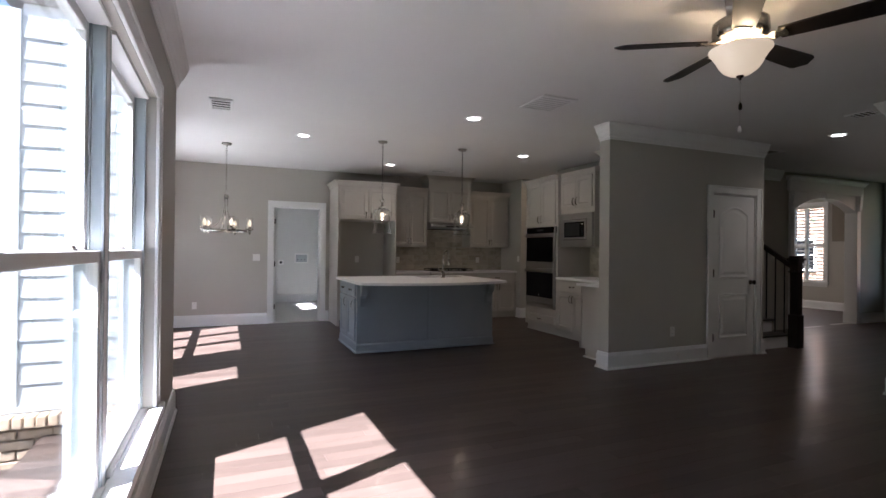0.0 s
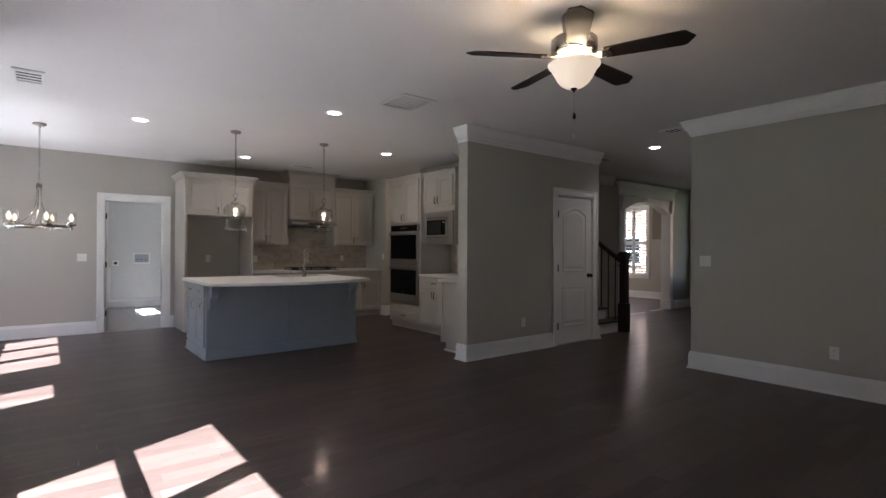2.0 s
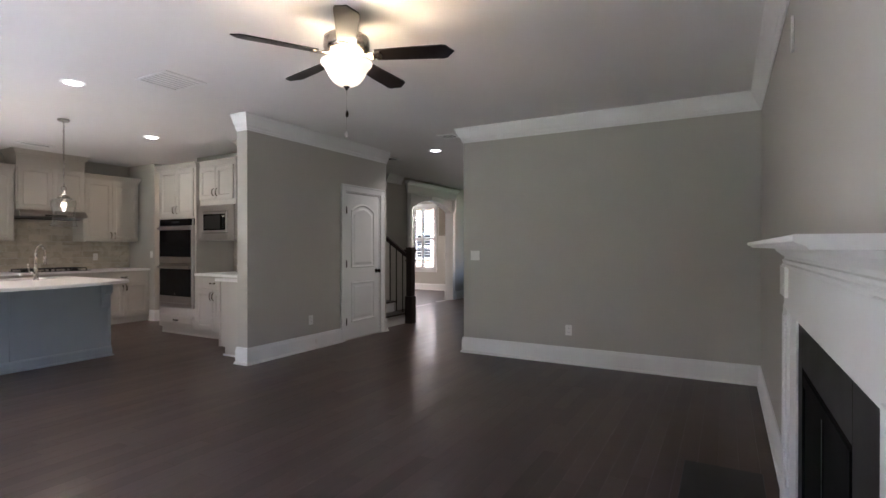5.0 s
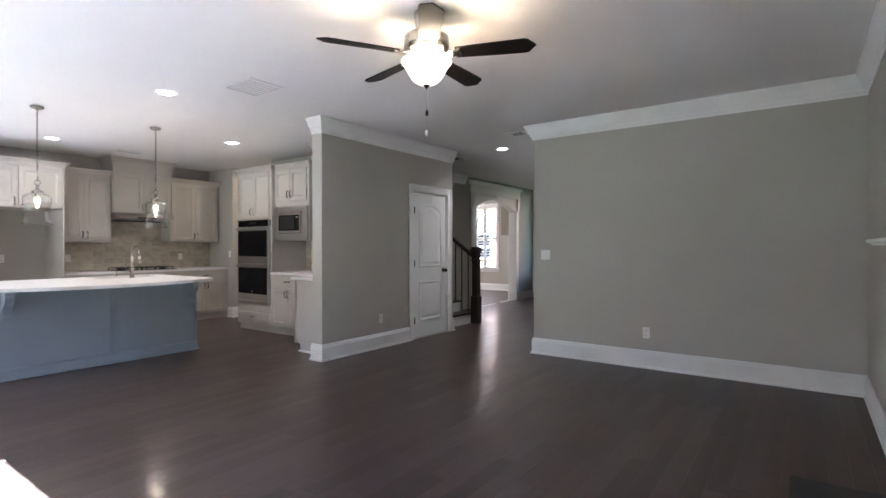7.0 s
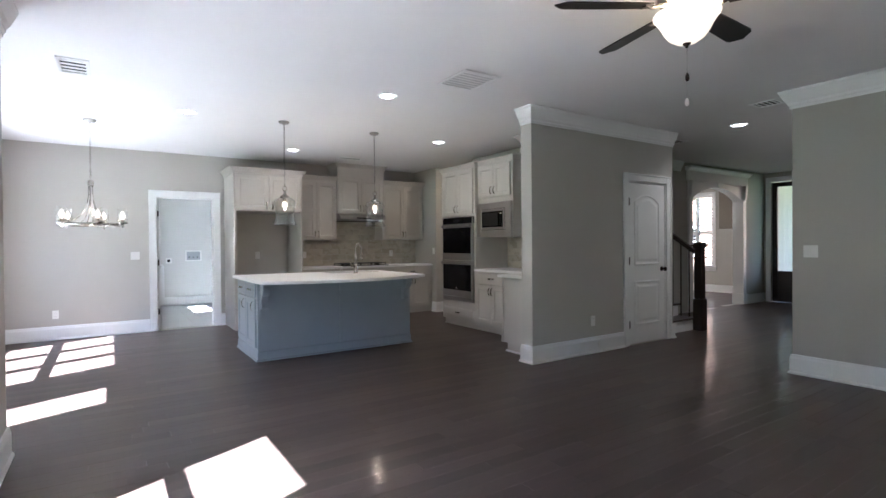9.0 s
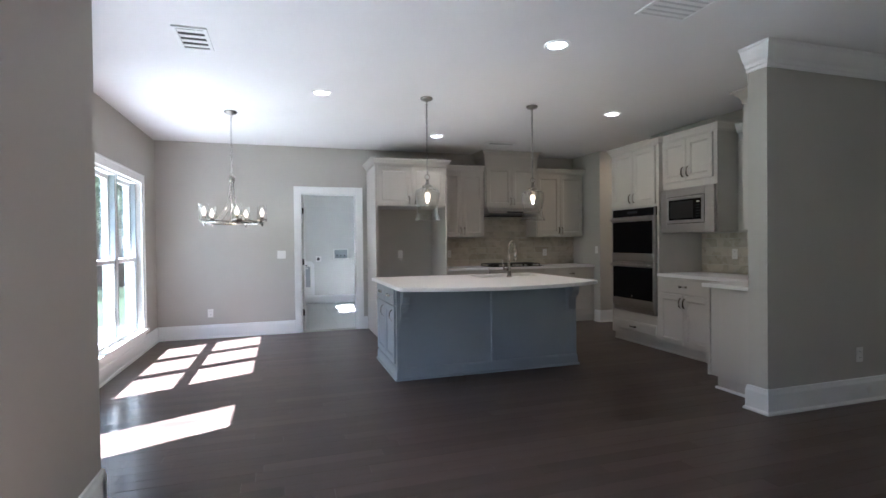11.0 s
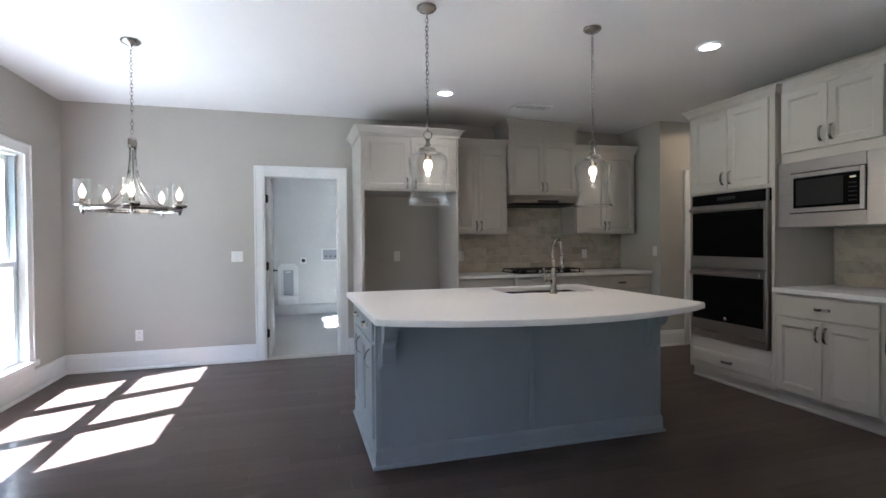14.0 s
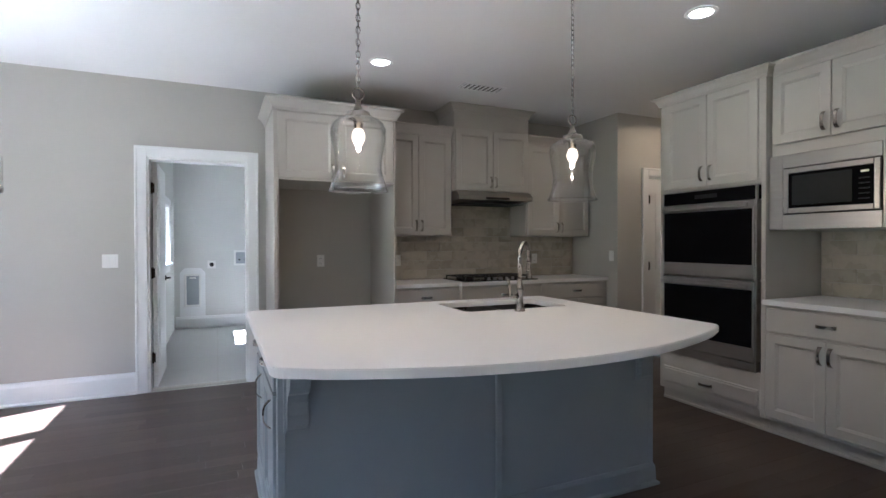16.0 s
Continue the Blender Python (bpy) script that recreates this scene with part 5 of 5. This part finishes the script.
# ---- plates ----
def plate(name, ax, face, out, a, z, kind, label, w=0.072, h=0.116):
    p = thing(name, (a, face, z) if ax == "x" else (face, a, z), label, kind.replace("_", " "))

    def bx(da0, da1, dz0, dz1, d0, d1, b=0.0015):
        lo, hi = face + out * d0, face + out * d1
        return B(a + da0, a + da1, lo, hi, z + dz0, z + dz1, b=b) if ax == "x" else B(lo, hi, a + da0, a + da1, z + dz0, z + dz1, b=b)

    part("cover", bx(-w / 2, w / 2, -h / 2, h / 2, 0.001, 0.007, 0.002), PLATE, p)
    if kind == "outlet":
        for dz in (-0.024, 0.024):
            s = part("socket", bx(-0.017, 0.017, dz - 0.014, dz + 0.014, 0.007, 0.009), PLATE, p)
            for da in (-0.006, 0.006):
                part("slot", bx(da - 0.0012, da + 0.0012, dz - 0.004, dz + 0.006, 0.009, 0.0096, 0), VENTD, s)
    else:
        n = max(1, round(w / 0.06) - 0)
        for i in range(n):
            da = (i - (n - 1) / 2) * 0.046
            part("rocker", bx(da - 0.016, da + 0.016, -0.033, 0.033, 0.007, 0.011, 0.002), PLATE, p)
    return p


plate("light_switch", "x", YB, -1, 0.65, 1.155, "light_switch", "white double light switch on the back wall", 0.118)
plate("outlet", "x", YB, -1, -0.31, 0.35, "outlet", "white wall outlet near the dining window")
plate("light_switch", "y", XR, -1, 2.945, 1.19, "light_switch", "white double light switch on the living room wall", 0.118)
plate("outlet", "y", XL, 1, 4.03, 0.37, "outlet", "white wall outlet beside the living room window")
plate("outlet", "y", XR, -1, 1.80, 0.375, "outlet", "white wall outlet above the baseboard")
plate("outlet", "x", 4.84, -1, 5.04, 0.375, "outlet", "white wall outlet beside the closet door")
plate("outlet", "x", YB, -1, 2.42, 1.13, "outlet", "white outlet inside the refrigerator bay")
plate("light_switch", "y", XK, -1, 9.05, 1.16, "light_switch", "white light switch by the passage")
plate("outlet", "x", YB - 0.010, -1, 3.22, 1.12, "outlet", "white outlet set in the tile splashback")
plate("outlet", "x", YB - 0.010, -1, 4.95, 1.12, "outlet", "white outlet set in the tile splashback")
plate("outlet", "y", XK - 0.010, -1, 6.42, 1.14, "outlet", "white outlet set in the tile splashback")
plate("baseboard_port", "x", 4.82, -1, 5.12, 0.10, "light_switch", "small dark cable port in the baseboard", 0.05, 0.03)

# ---- fireplace ----
fp = thing("fireplace", (2.5, 0.0, 0), "white wooden mantel surround with a black slate face and firebox", "fireplace")
for x0, x1, z0 in ((1.57, 1.93, 0.0), (1.932, 2.878, 0.80), (2.88, 3.00, 0.0)):
    part("slate_slab", B(x0, x1, e, 0.010, z0, 0.985, b=0.001), SLATE, fp)
# Flat sheet with no depth; the recess's shade is put into its near-black colour.
fb = part("firebox", G().box(1.93, 2.88, e, 0.005, 0.02, 0.80), FIREBOX, fp)
part("firebox_frame", G().box(1.95, 1.98, 0.005, 0.012, 0.03, 0.78, b=0.002).box(2.83, 2.86, 0.005, 0.012, 0.03, 0.78, b=0.002).box(1.98, 2.83, 0.005, 0.012, 0.73, 0.78, b=0.002).box(1.98, 2.83, 0.005, 0.012, 0.03, 0.08, b=0.002), FIREBOX, fp)
part("screen_seam", G().box(2.39, 2.41, 0.005, 0.009, 0.08, 0.73), BLACK, fb)
for x0 in (1.37, 3.23):
    lg = part("leg", B(x0, x0 + 0.20, e, 0.032, 0.0, 1.005, b=0.003), TRIM, fp)
    part("plinth", B(x0 - 0.008, x0 + 0.208, e, 0.042, 0.0, 0.15, b=0.004), TRIM, lg)
    part("raised_panel", B(x0 + 0.05, x0 + 0.15, 0.032, 0.040, 0.20, 0.965, b=0.004), TRIM, lg)
    part("capital", B(x0 - 0.010, x0 + 0.210, e, 0.044, 1.055, 1.205, b=0.004), TRIM, lg)
part("inner_trim", B(3.00, 3.23, e, 0.020, 0.0, 0.985, b=0.003), TRIM, fp)
part("frieze", B(1.38, 3.42, e, 0.028, 0.985, 1.292, b=0.003), TRIM, fp)
part("frieze_bead", G().prism([(0.028, 1.195), (0.034, 1.197), (0.038, 1.205), (0.038, 1.212), (0.032, 1.218), (0.036, 1.226), (0.036, 1.234), (0.028, 1.238)], "x", 1.38, 3.42), TRIM, fp)
part("bed_moulding", G().prism([(0.028, 1.252), (0.036, 1.254), (0.046, 1.266), (0.062, 1.278), (0.066, 1.292), (0.028, 1.292)], "x", 1.37, 3.45), TRIM, fp)
part("shelf", G().prism([(e, 1.293), (0.160, 1.293), (0.164, 1.300), (0.178, 1.305), (0.183, 1.308), (0.183, 1.319), (0.180, 1.321), (e, 1.321)], "x", 1.42, 3.60), TRIM, fp)
solid("hearth", B(1.45, 3.70, 0.10, 0.50, 0.003, 0.012, b=0.003), SLATE, "flush black slate hearth slab on the floor", "hearth")
solid("wall_bracket", B(3.30, 3.306, e, 0.014, 2.24, 2.42, b=0.002), PLATE, "slim white cover strip high on the fireplace wall", "cover strip")

# ---- stairs ----
st = thing("staircase", (7.1, 5.3, 0), "dark-treaded stairs with white risers rising behind the closet", "staircase", kind="structure")
for i in range(9):
    y0, z0 = 5.02 + 0.26 * i, 0.18 * i
    part("riser", B(6.668, 7.50, y0, y0 + 0.02, z0, z0 + 0.155, b=0.001), TRIM, st)
    part("tread", B(6.668, 7.56, y0 - 0.025, y0 + 0.27, z0 + 0.156, z0 + 0.18, b=0.008), ESPRESSO, st)
    part("stringer", B(7.50, 7.53, y0 + 0.02, y0 + 0.28, 0 if i < 4 else z0 - 0.5, z0 + 0.155), TRIM, st)
rl = thing("stair_railing", (7.5, 5.0, 0), "espresso stained handrail with square newel post and black balusters", "railing")
nw = part("newel_post", G().box(7.44, 7.58, 4.88, 5.02, 0.0, 0.46, b=0.006).box(7.455, 7.565, 4.895, 5.005, 0.46, 1.20, b=0.006), ESPRESSO, rl)
part("cap", G().box(7.44, 7.58, 4.88, 5.02, 1.20, 1.225, b=0.006).box(7.425, 7.595, 4.865, 5.035, 1.225, 1.25, b=0.006).box(7.445, 7.575, 4.885, 5.015, 1.25, 1.285, b=0.01), ESPRESSO, nw)
part("collar", B(7.44, 7.58, 4.88, 5.02, 1.05, 1.075, b=0.006), ESPRESSO, nw)
part("handrail", G().prism([(5.005, 1.10), (5.005, 1.17), (7.2, 2.69), (7.2, 2.62)], "x", 7.48, 7.54), ESPRESSO, rl)
for i in range(14):
    y = 5.11 + 0.13 * i
    zt = 1.10 + (y - 5.005) * (1.52 / 2.195)
    zb = 0.18 * (int((y - 4.995) / 0.26) + 1)
    part("baluster", B(7.504, 7.518, y - 0.007, y + 0.007, zb, zt + 0.01), BLACK, rl, "square black iron baluster")

# ---- laundry ----
lt = structure("floor_laundry", B(0.76, 3.4, YB + 0.08, 13.46, -0.1, 0.004), GROUT, "pale grout bed of the laundry floor", "floor")
pdr = thing("pet_door", (1.13, 13.3, 0.2), "white framed pet door with a grey flap low on the laundry wall", "pet door")
part("surround", G().prism([(0.96, 0.19), (1.31, 0.19), (1.31, 0.86), (1.25, 0.93), (1.02, 0.93), (0.96, 0.86)], "y", 13.270, 13.298), TRIM, pdr)
part("frame", G().box(1.02, 1.05, 13.25, 13.27, 0.34, 0.84, b=0.004).box(1.22, 1.25, 13.25, 13.27, 0.34, 0.84, b=0.004).box(1.05, 1.22, 13.25, 13.27, 0.34, 0.37, b=0.004).box(1.05, 1.22, 13.25, 13.27, 0.81, 0.84, b=0.004), PLATE, pdr)
part("flap", B(1.05, 1.22, 13.258, 13.268, 0.37, 0.81), PLASTIC, pdr, "grey flexible flap")
part("latch", B(1.09, 1.18, 13.25, 13.258, 0.77, 0.79, b=0.002), PLATE, pdr)
wb = thing("washer_box", (1.88, 13.3, 1.02), "recessed white washer valve box on the laundry wall", "valve box")
part("frame", G().box(1.72, 1.75, 13.285, 13.298, 0.96, 1.20, b=0.002).box(2.02, 2.05, 13.285, 13.298, 0.96, 1.20, b=0.002).box(1.75, 2.02, 13.285, 13.298, 0.96, 0.99, b=0.002).box(1.75, 2.02, 13.285, 13.298, 1.17, 1.20, b=0.002), PLATE, wb)
part("recess", B(1.75, 2.02, 13.292, 13.298, 0.99, 1.17), PLASTIC, wb)
for x in (1.80, 1.88, 1.96):
    part("valve", G().lathe(x, 13.29, [(0.014, 0), (0.014, -0.02), (0.008, -0.024), (0, -0.025)], 10, 1.05, "y"), BRONZE, wb)
dv = thing("dryer_outlet", (1.40, 13.3, 1.0), "white plate with a round dark dryer socket", "outlet")
part("cover", B(1.34, 1.46, 13.290, 13.298, 0.92, 1.04, b=0.002), PLATE, dv)
part("socket", G().lathe(1.40, 13.290, [(0.032, 0), (0.032, -0.006), (0, -0.006)], 16, 0.98, "y"), BLACK, dv)

# ---- outside ----
ground = structure("ground", B(-400, 400, -400, 400, -0.62, -0.42), LAWN, "sunlit lawn reaching to the trees", "ground")
structure("mulch_bed", G().prism([(-3.4, 4.76), (-0.40, 4.76), (-0.40, -2.0), (-2.2, -2.4), (-3.1, 0.5)], "z", -0.44, -0.20), MULCH, "dark mulch bed along the house", "ground")
structure("patio", G().prism([(-4.0, 4.70), (XD - T - 0.01, 4.70), (XD - T - 0.01, 9.93), (0.70, 9.93), (0.70, 14.2), (-4.0, 14.2)], "z", -0.44, -0.38), CONCRETE, "pale concrete patio outside the dining windows", "patio")
structure("foundation", G().box(XL - T + 0.02, 13.4, -T + 0.02, 13.4, -0.45, -0.1).box(XD - T + 0.02, XL, 4.94 - T + 0.02, YB + T, -0.45, -0.1), MORTAR, "mortared foundation under the house", "foundation")
sd = thing("siding_jog", (-0.7, 4.78, 0.05), "white lap siding boards on the outside of the dining end", "siding", kind="structure")
zz = 0.20
while zz < H + 0.1:
    part("board", G().prism([(4.776, zz), (4.760, zz), (4.770, min(zz + 0.155, H + 0.2)), (4.776, min(zz + 0.155, H + 0.2))], "x", XD - T, XL - T - 0.004), SIDING, sd)
    zz += 0.150
part("corner_board", B(XD - T - 0.20, XD - T - 0.002, 4.752, 4.92, 0.18, H + 0.2, b=0.003), SIDING, sd)
part("corner_board", G().box(XL - T - 0.10, XL - T - 0.006, 4.745, 4.758, 0.20, H + 0.2, b=0.003), SIDING, sd)
part("water_table", B(XD - T - 0.20, XL - T - 0.004, 4.748, 4.776, 0.158, 0.198, b=0.004), SIDING, sd)


def tree(x, y, h, seed, spread):
    rng = random.Random(seed)
    t = thing("tree", (x, y, -0.42), "tall broad-leaved tree at the edge of the lawn", "tree", "trees beyond the lawn")
    pts, rad = [], []
    for i in range(7):
        u = i / 6
        pts.append((x + rng.uniform(-0.15, 0.15) * u * 2, y + rng.uniform(-0.15, 0.15) * u * 2, -0.5 + h * 0.8 * u))
        rad.append(0.20 * (1 - 0.8 * u) + 0.02)
    g = G().tube(pts, rad, 9)
    tips = []
    for i in range(9):
        u = 0.30 + 0.65 * i / 8
        a = rng.uniform(0, 6.28)
        b = Vector((x, y, -0.5 + h * 0.8 * u))
        ln = spread * (1.15 - u) * rng.uniform(0.8, 1.2)
        m1 = b + Vector((math.cos(a) * ln * 0.5, math.sin(a) * ln * 0.5, ln * 0.25))
        e1 = b + Vector((math.cos(a) * ln, math.sin(a) * ln, ln * 0.6))
        g.tube([b, m1, e1], [0.07 * (1.2 - u), 0.045 * (1.2 - u), 0.012], 6)
        tips += [m1, e1, (m1 + e1) / 2]
    tips.append(Vector(pts[-1]) + Vector((0, 0, 0.4)))
    part("trunk", g, BARK, t)
    lf = G()
    for c in tips:
        for k in range(230):
            d = Vector((rng.gauss(0, 1), rng.gauss(0, 1), rng.gauss(0, 0.75)))
            p = c + d * spread * 0.22
            s = rng.uniform(0.07, 0.17)
            q = Euler((rng.uniform(-1, 1), rng.uniform(-1, 1), rng.uniform(0, 6.28))).to_matrix()
            n0 = len(lf.v)
            for u, w in ((-s, 0), (0, -s * 0.5), (s, 0), (0, s * 0.5)):
                lf.v.append(tuple(p + q @ Vector((u, w, 0.02 * u))))
            lf.face((n0, n0 + 1, n0 + 2, n0 + 3))
    part("crown", lf, LEAF, t)


rt_ = random.Random(5)
for i in range(13):
    tree(-11 - rt_.uniform(0, 7), 3 + i * 2.3 + rt_.uniform(-0.8, 0.8), rt_.uniform(7, 11), 20 + i, rt_.uniform(2.2, 3.2))
for i in range(9):
    tree(-15 + i * 1.5 + rt_.uniform(-0.5, 0.5), 22 + rt_.uniform(0, 6), rt_.uniform(8, 11), 80 + i, rt_.uniform(2.6, 3.4))
# Unseen trees, added to cut the skylight reaching the living room window.
for i in range(6):
    tree(-10 - rt_.uniform(0, 4), -11 + i * 2.3, rt_.uniform(7, 9), 100 + i, rt_.uniform(2.6, 3.2))
for i in range(9):
    tree(-19 - rt_.uniform(0, 5), 6 + i * 2.6 + rt_.uniform(-0.8, 0.8), rt_.uniform(9, 12), 150 + i, rt_.uniform(3.2, 4.0))
tree(17.5, 6.4, 4.6, 131, 2.2)
tree(18.8, 6.9, 5.0, 132, 2.2)
tree(15.9, 7.25, 3.8, 133, 1.5)
tree(16.6, 6.4, 4.2, 134, 1.7)
for i in range(2):
    tree(22 + rt_.uniform(0, 3), 6.5 + i * 2.6, rt_.uniform(7, 10), 60 + i, 2.6)

nb = thing("brick_house", (30, 14, -0.42), "two-storey brick house across the street with white windows", "house", kind="structure")
# The stretch down to y -8 is unseen, added to block sky at the front door.
part("wall", B(26, 34, -8, 23, -0.42, 6.2), BRICK, nb)
part("roof", G().prism([(25.6, 6.2), (34.4, 6.2), (30, 9.4)], "y", -8.4, 23.4), ROOF, nb)
for yy in (1.0, 4.0, 7.0, 10.0, 13.0, 16.0, 19.0, 21.5):
    for zz in (0.5, 3.6):
        wd = part("window", G().box(25.92, 25.999, yy - 0.6, yy + 0.6, zz, zz + 0.10).box(25.92, 25.999, yy - 0.6, yy + 0.6, zz + 1.5, zz + 1.6).box(25.92, 25.999, yy - 0.6, yy - 0.5, zz + 0.10, zz + 1.5).box(25.92, 25.999, yy + 0.5, yy + 0.6, zz + 0.10, zz + 1.5).box(25.93, 25.999, yy - 0.5, yy + 0.5, zz + 0.77, zz + 0.83), TRIM, nb)
        part("pane", B(25.975, 25.995, yy - 0.5, yy + 0.5, zz + 0.10, zz + 1.5), BLACKG, wd)

# ---- pieces: bricks, splashback tiles, laundry tiles, floor planks ----
BUFF = mat("buff_brick", (0.38, 0.29, 0.20), 0.85, scale=9, vary=0.25, fine=60, bump=0.5, depth=0.004, rnd=0.5)
BR = B(-0.097, 0.097, -0.045, 0.045, -0.0285, 0.0285, b=0.006).mesh("brick", BUFF)
RB = B(-0.028, 0.028, -0.070, 0.070, -0.038, 0.038, b=0.007).mesh("brick", BUFF)
part("mortar_bed", B(XD - T - 0.20, XL - T - 0.004, 4.745, 4.776, -0.42, 0.155), MORTAR, sd)
for r in range(7):
    for k in range(5):
        ob = new("brick", BR)
        ob.parent = sd
        ob.location = (XD - T - 0.09 + 0.205 * k + (0.10 if r % 2 else 0.0) - sd.location.x, 4.752 - sd.location.y + random.uniform(-0.004, 0.004), -0.39 + 0.068 * r - sd.location.z)
for k in range(15):
    ob = new("brick", RB)
    ob.parent = sd
    ob.location = (XD - T - 0.165 + 0.066 * k - sd.location.x, 4.715 - sd.location.y + random.uniform(-0.004, 0.004), 0.115 - sd.location.z)


def tiles(name, ax, face, out, a0, a1, z0, z1, label, tw=0.300, th=0.100, gap=0.0045, skip=()):
    sp = thing(name, (0, 0, 0), label, "splashback", kind="structure")
    lo, hi = sorted((face + out * 0.001, face + out * 0.006))
    part("grout", B(a0, a1, lo, hi, z0, z1) if ax == "x" else B(lo, hi, a0, a1, z0, z1), GROUT, sp)
    cache = {}
    r, z = 0, z0
    while z < z1 - 0.015:
        zt = min(z + th, z1)
        a = a0 - (tw / 2 if r % 2 else 0)
        while a < a1 - 0.01:
            p, q = max(a, a0), min(a + tw, a1)
            if q - p > 0.02:
                key = (round(q - p, 3), round(zt - z, 3))
                if key not in cache:
                    w, h = (q - p - gap) / 2, (zt - z - gap) / 2
                    bx = B(-w, w, -0.003, 0.003, -h, h, b=0.0018) if ax == "x" else B(-0.003, 0.003, -w, w, -h, h, b=0.0018)
                    cache[key] = bx.mesh("tile", TILE)
                ob = new("tile", cache[key])
                ob.parent = sp
                c = face + out * (0.0075 + random.uniform(-0.0006, 0.0006))
                ob.location = ((p + q) / 2, c, (z + zt) / 2) if ax == "x" else (c, (p + q) / 2, (z + zt) / 2)
            a += tw
        z += th
        r += 1


tiles("splashback_back", "x", YB, -1, 2.957, 5.518, 0.916, 1.379, "glossy mottled beige subway tile behind the counter")
tiles("splashback_hood", "x", YB, -1, 3.703, 4.609, 1.379, 1.719, "glossy mottled beige subway tile below the hood")
tiles("splashback_side", "y", XK, -1, 5.02, 6.895, 0.916, 1.379, "glossy mottled beige subway tile beside the ovens")
tiles("splashback_return", "x", 5.002, 1, 4.27, 5.508, 0.916, 1.379, "glossy mottled beige subway tile on the closet wall")

LT = B(-0.2985, 0.2985, -0.2985, 0.2985, -0.003, 0.003, b=0.001).mesh("tile", TILE_F)
for i in range(4):
    for j in range(6):
        ob = new("tile", LT)
        ob.parent = lt
        ob.location = (0.88 + 0.3 + 0.6 * i, YB + 0.10 + 0.3 + 0.6 * j, 0.005)

floor = structure("floor", G().box(XD, 6.0, 0, YB + 0.08, -0.1, -0.006).box(6.0, 13.3, 2.94, 10.2, -0.1, -0.006), GROOVE, "dark stained oak plank floor with a satin sheen", "floor")
PW = 0.108
cache, near, rest = {}, 0, G()
rows = []
y = 0.0
while y < 10.1:
    x = XD - random.uniform(0, 1.2)
    xe = 13.3 if y > 2.94 else 6.0
    while x < xe:
        ln = random.choice((0.7, 0.9, 1.1, 1.3, 1.5))
        p, q = max(x, XD + 0.001), min(x + ln, xe)
        x += ln
        if q - p < 0.03 or y + PW > YB + 0.08 and q < 5.6:
            continue
        rows.append((p, q, y))
    y += PW


def closeness(r):
    px, py = (r[0] + r[1]) / 2, r[2]
    return min(abs(px - 1.2), abs(px - 2.2)) + abs(py - 4.6) * 0.55


rows.sort(key=closeness)
for n_, (p, q, y) in enumerate(rows):
    dz = random.uniform(-0.0003, 0.0003)
    if n_ < 300:
        w = round((q - p) / 2, 4)
        if w not in cache:
            cache[w] = B(-w + 0.0003, w - 0.0003, -PW / 2 + 0.0003, PW / 2 - 0.0003, -0.006, 0, b=0.0007).mesh("plank", OAK)
        ob = new("plank", cache[w])
        ob.parent = floor
        ob.location = ((p + q) / 2, y + PW / 2, dz)
    else:
        rest.box(p + 0.0003, q - 0.0003, y + 0.0003, y + PW - 0.0003, -0.006, dz, b=0.0007)
ob = part("planks", rest, OAK, floor)
tagged(ob, kind="stuff")
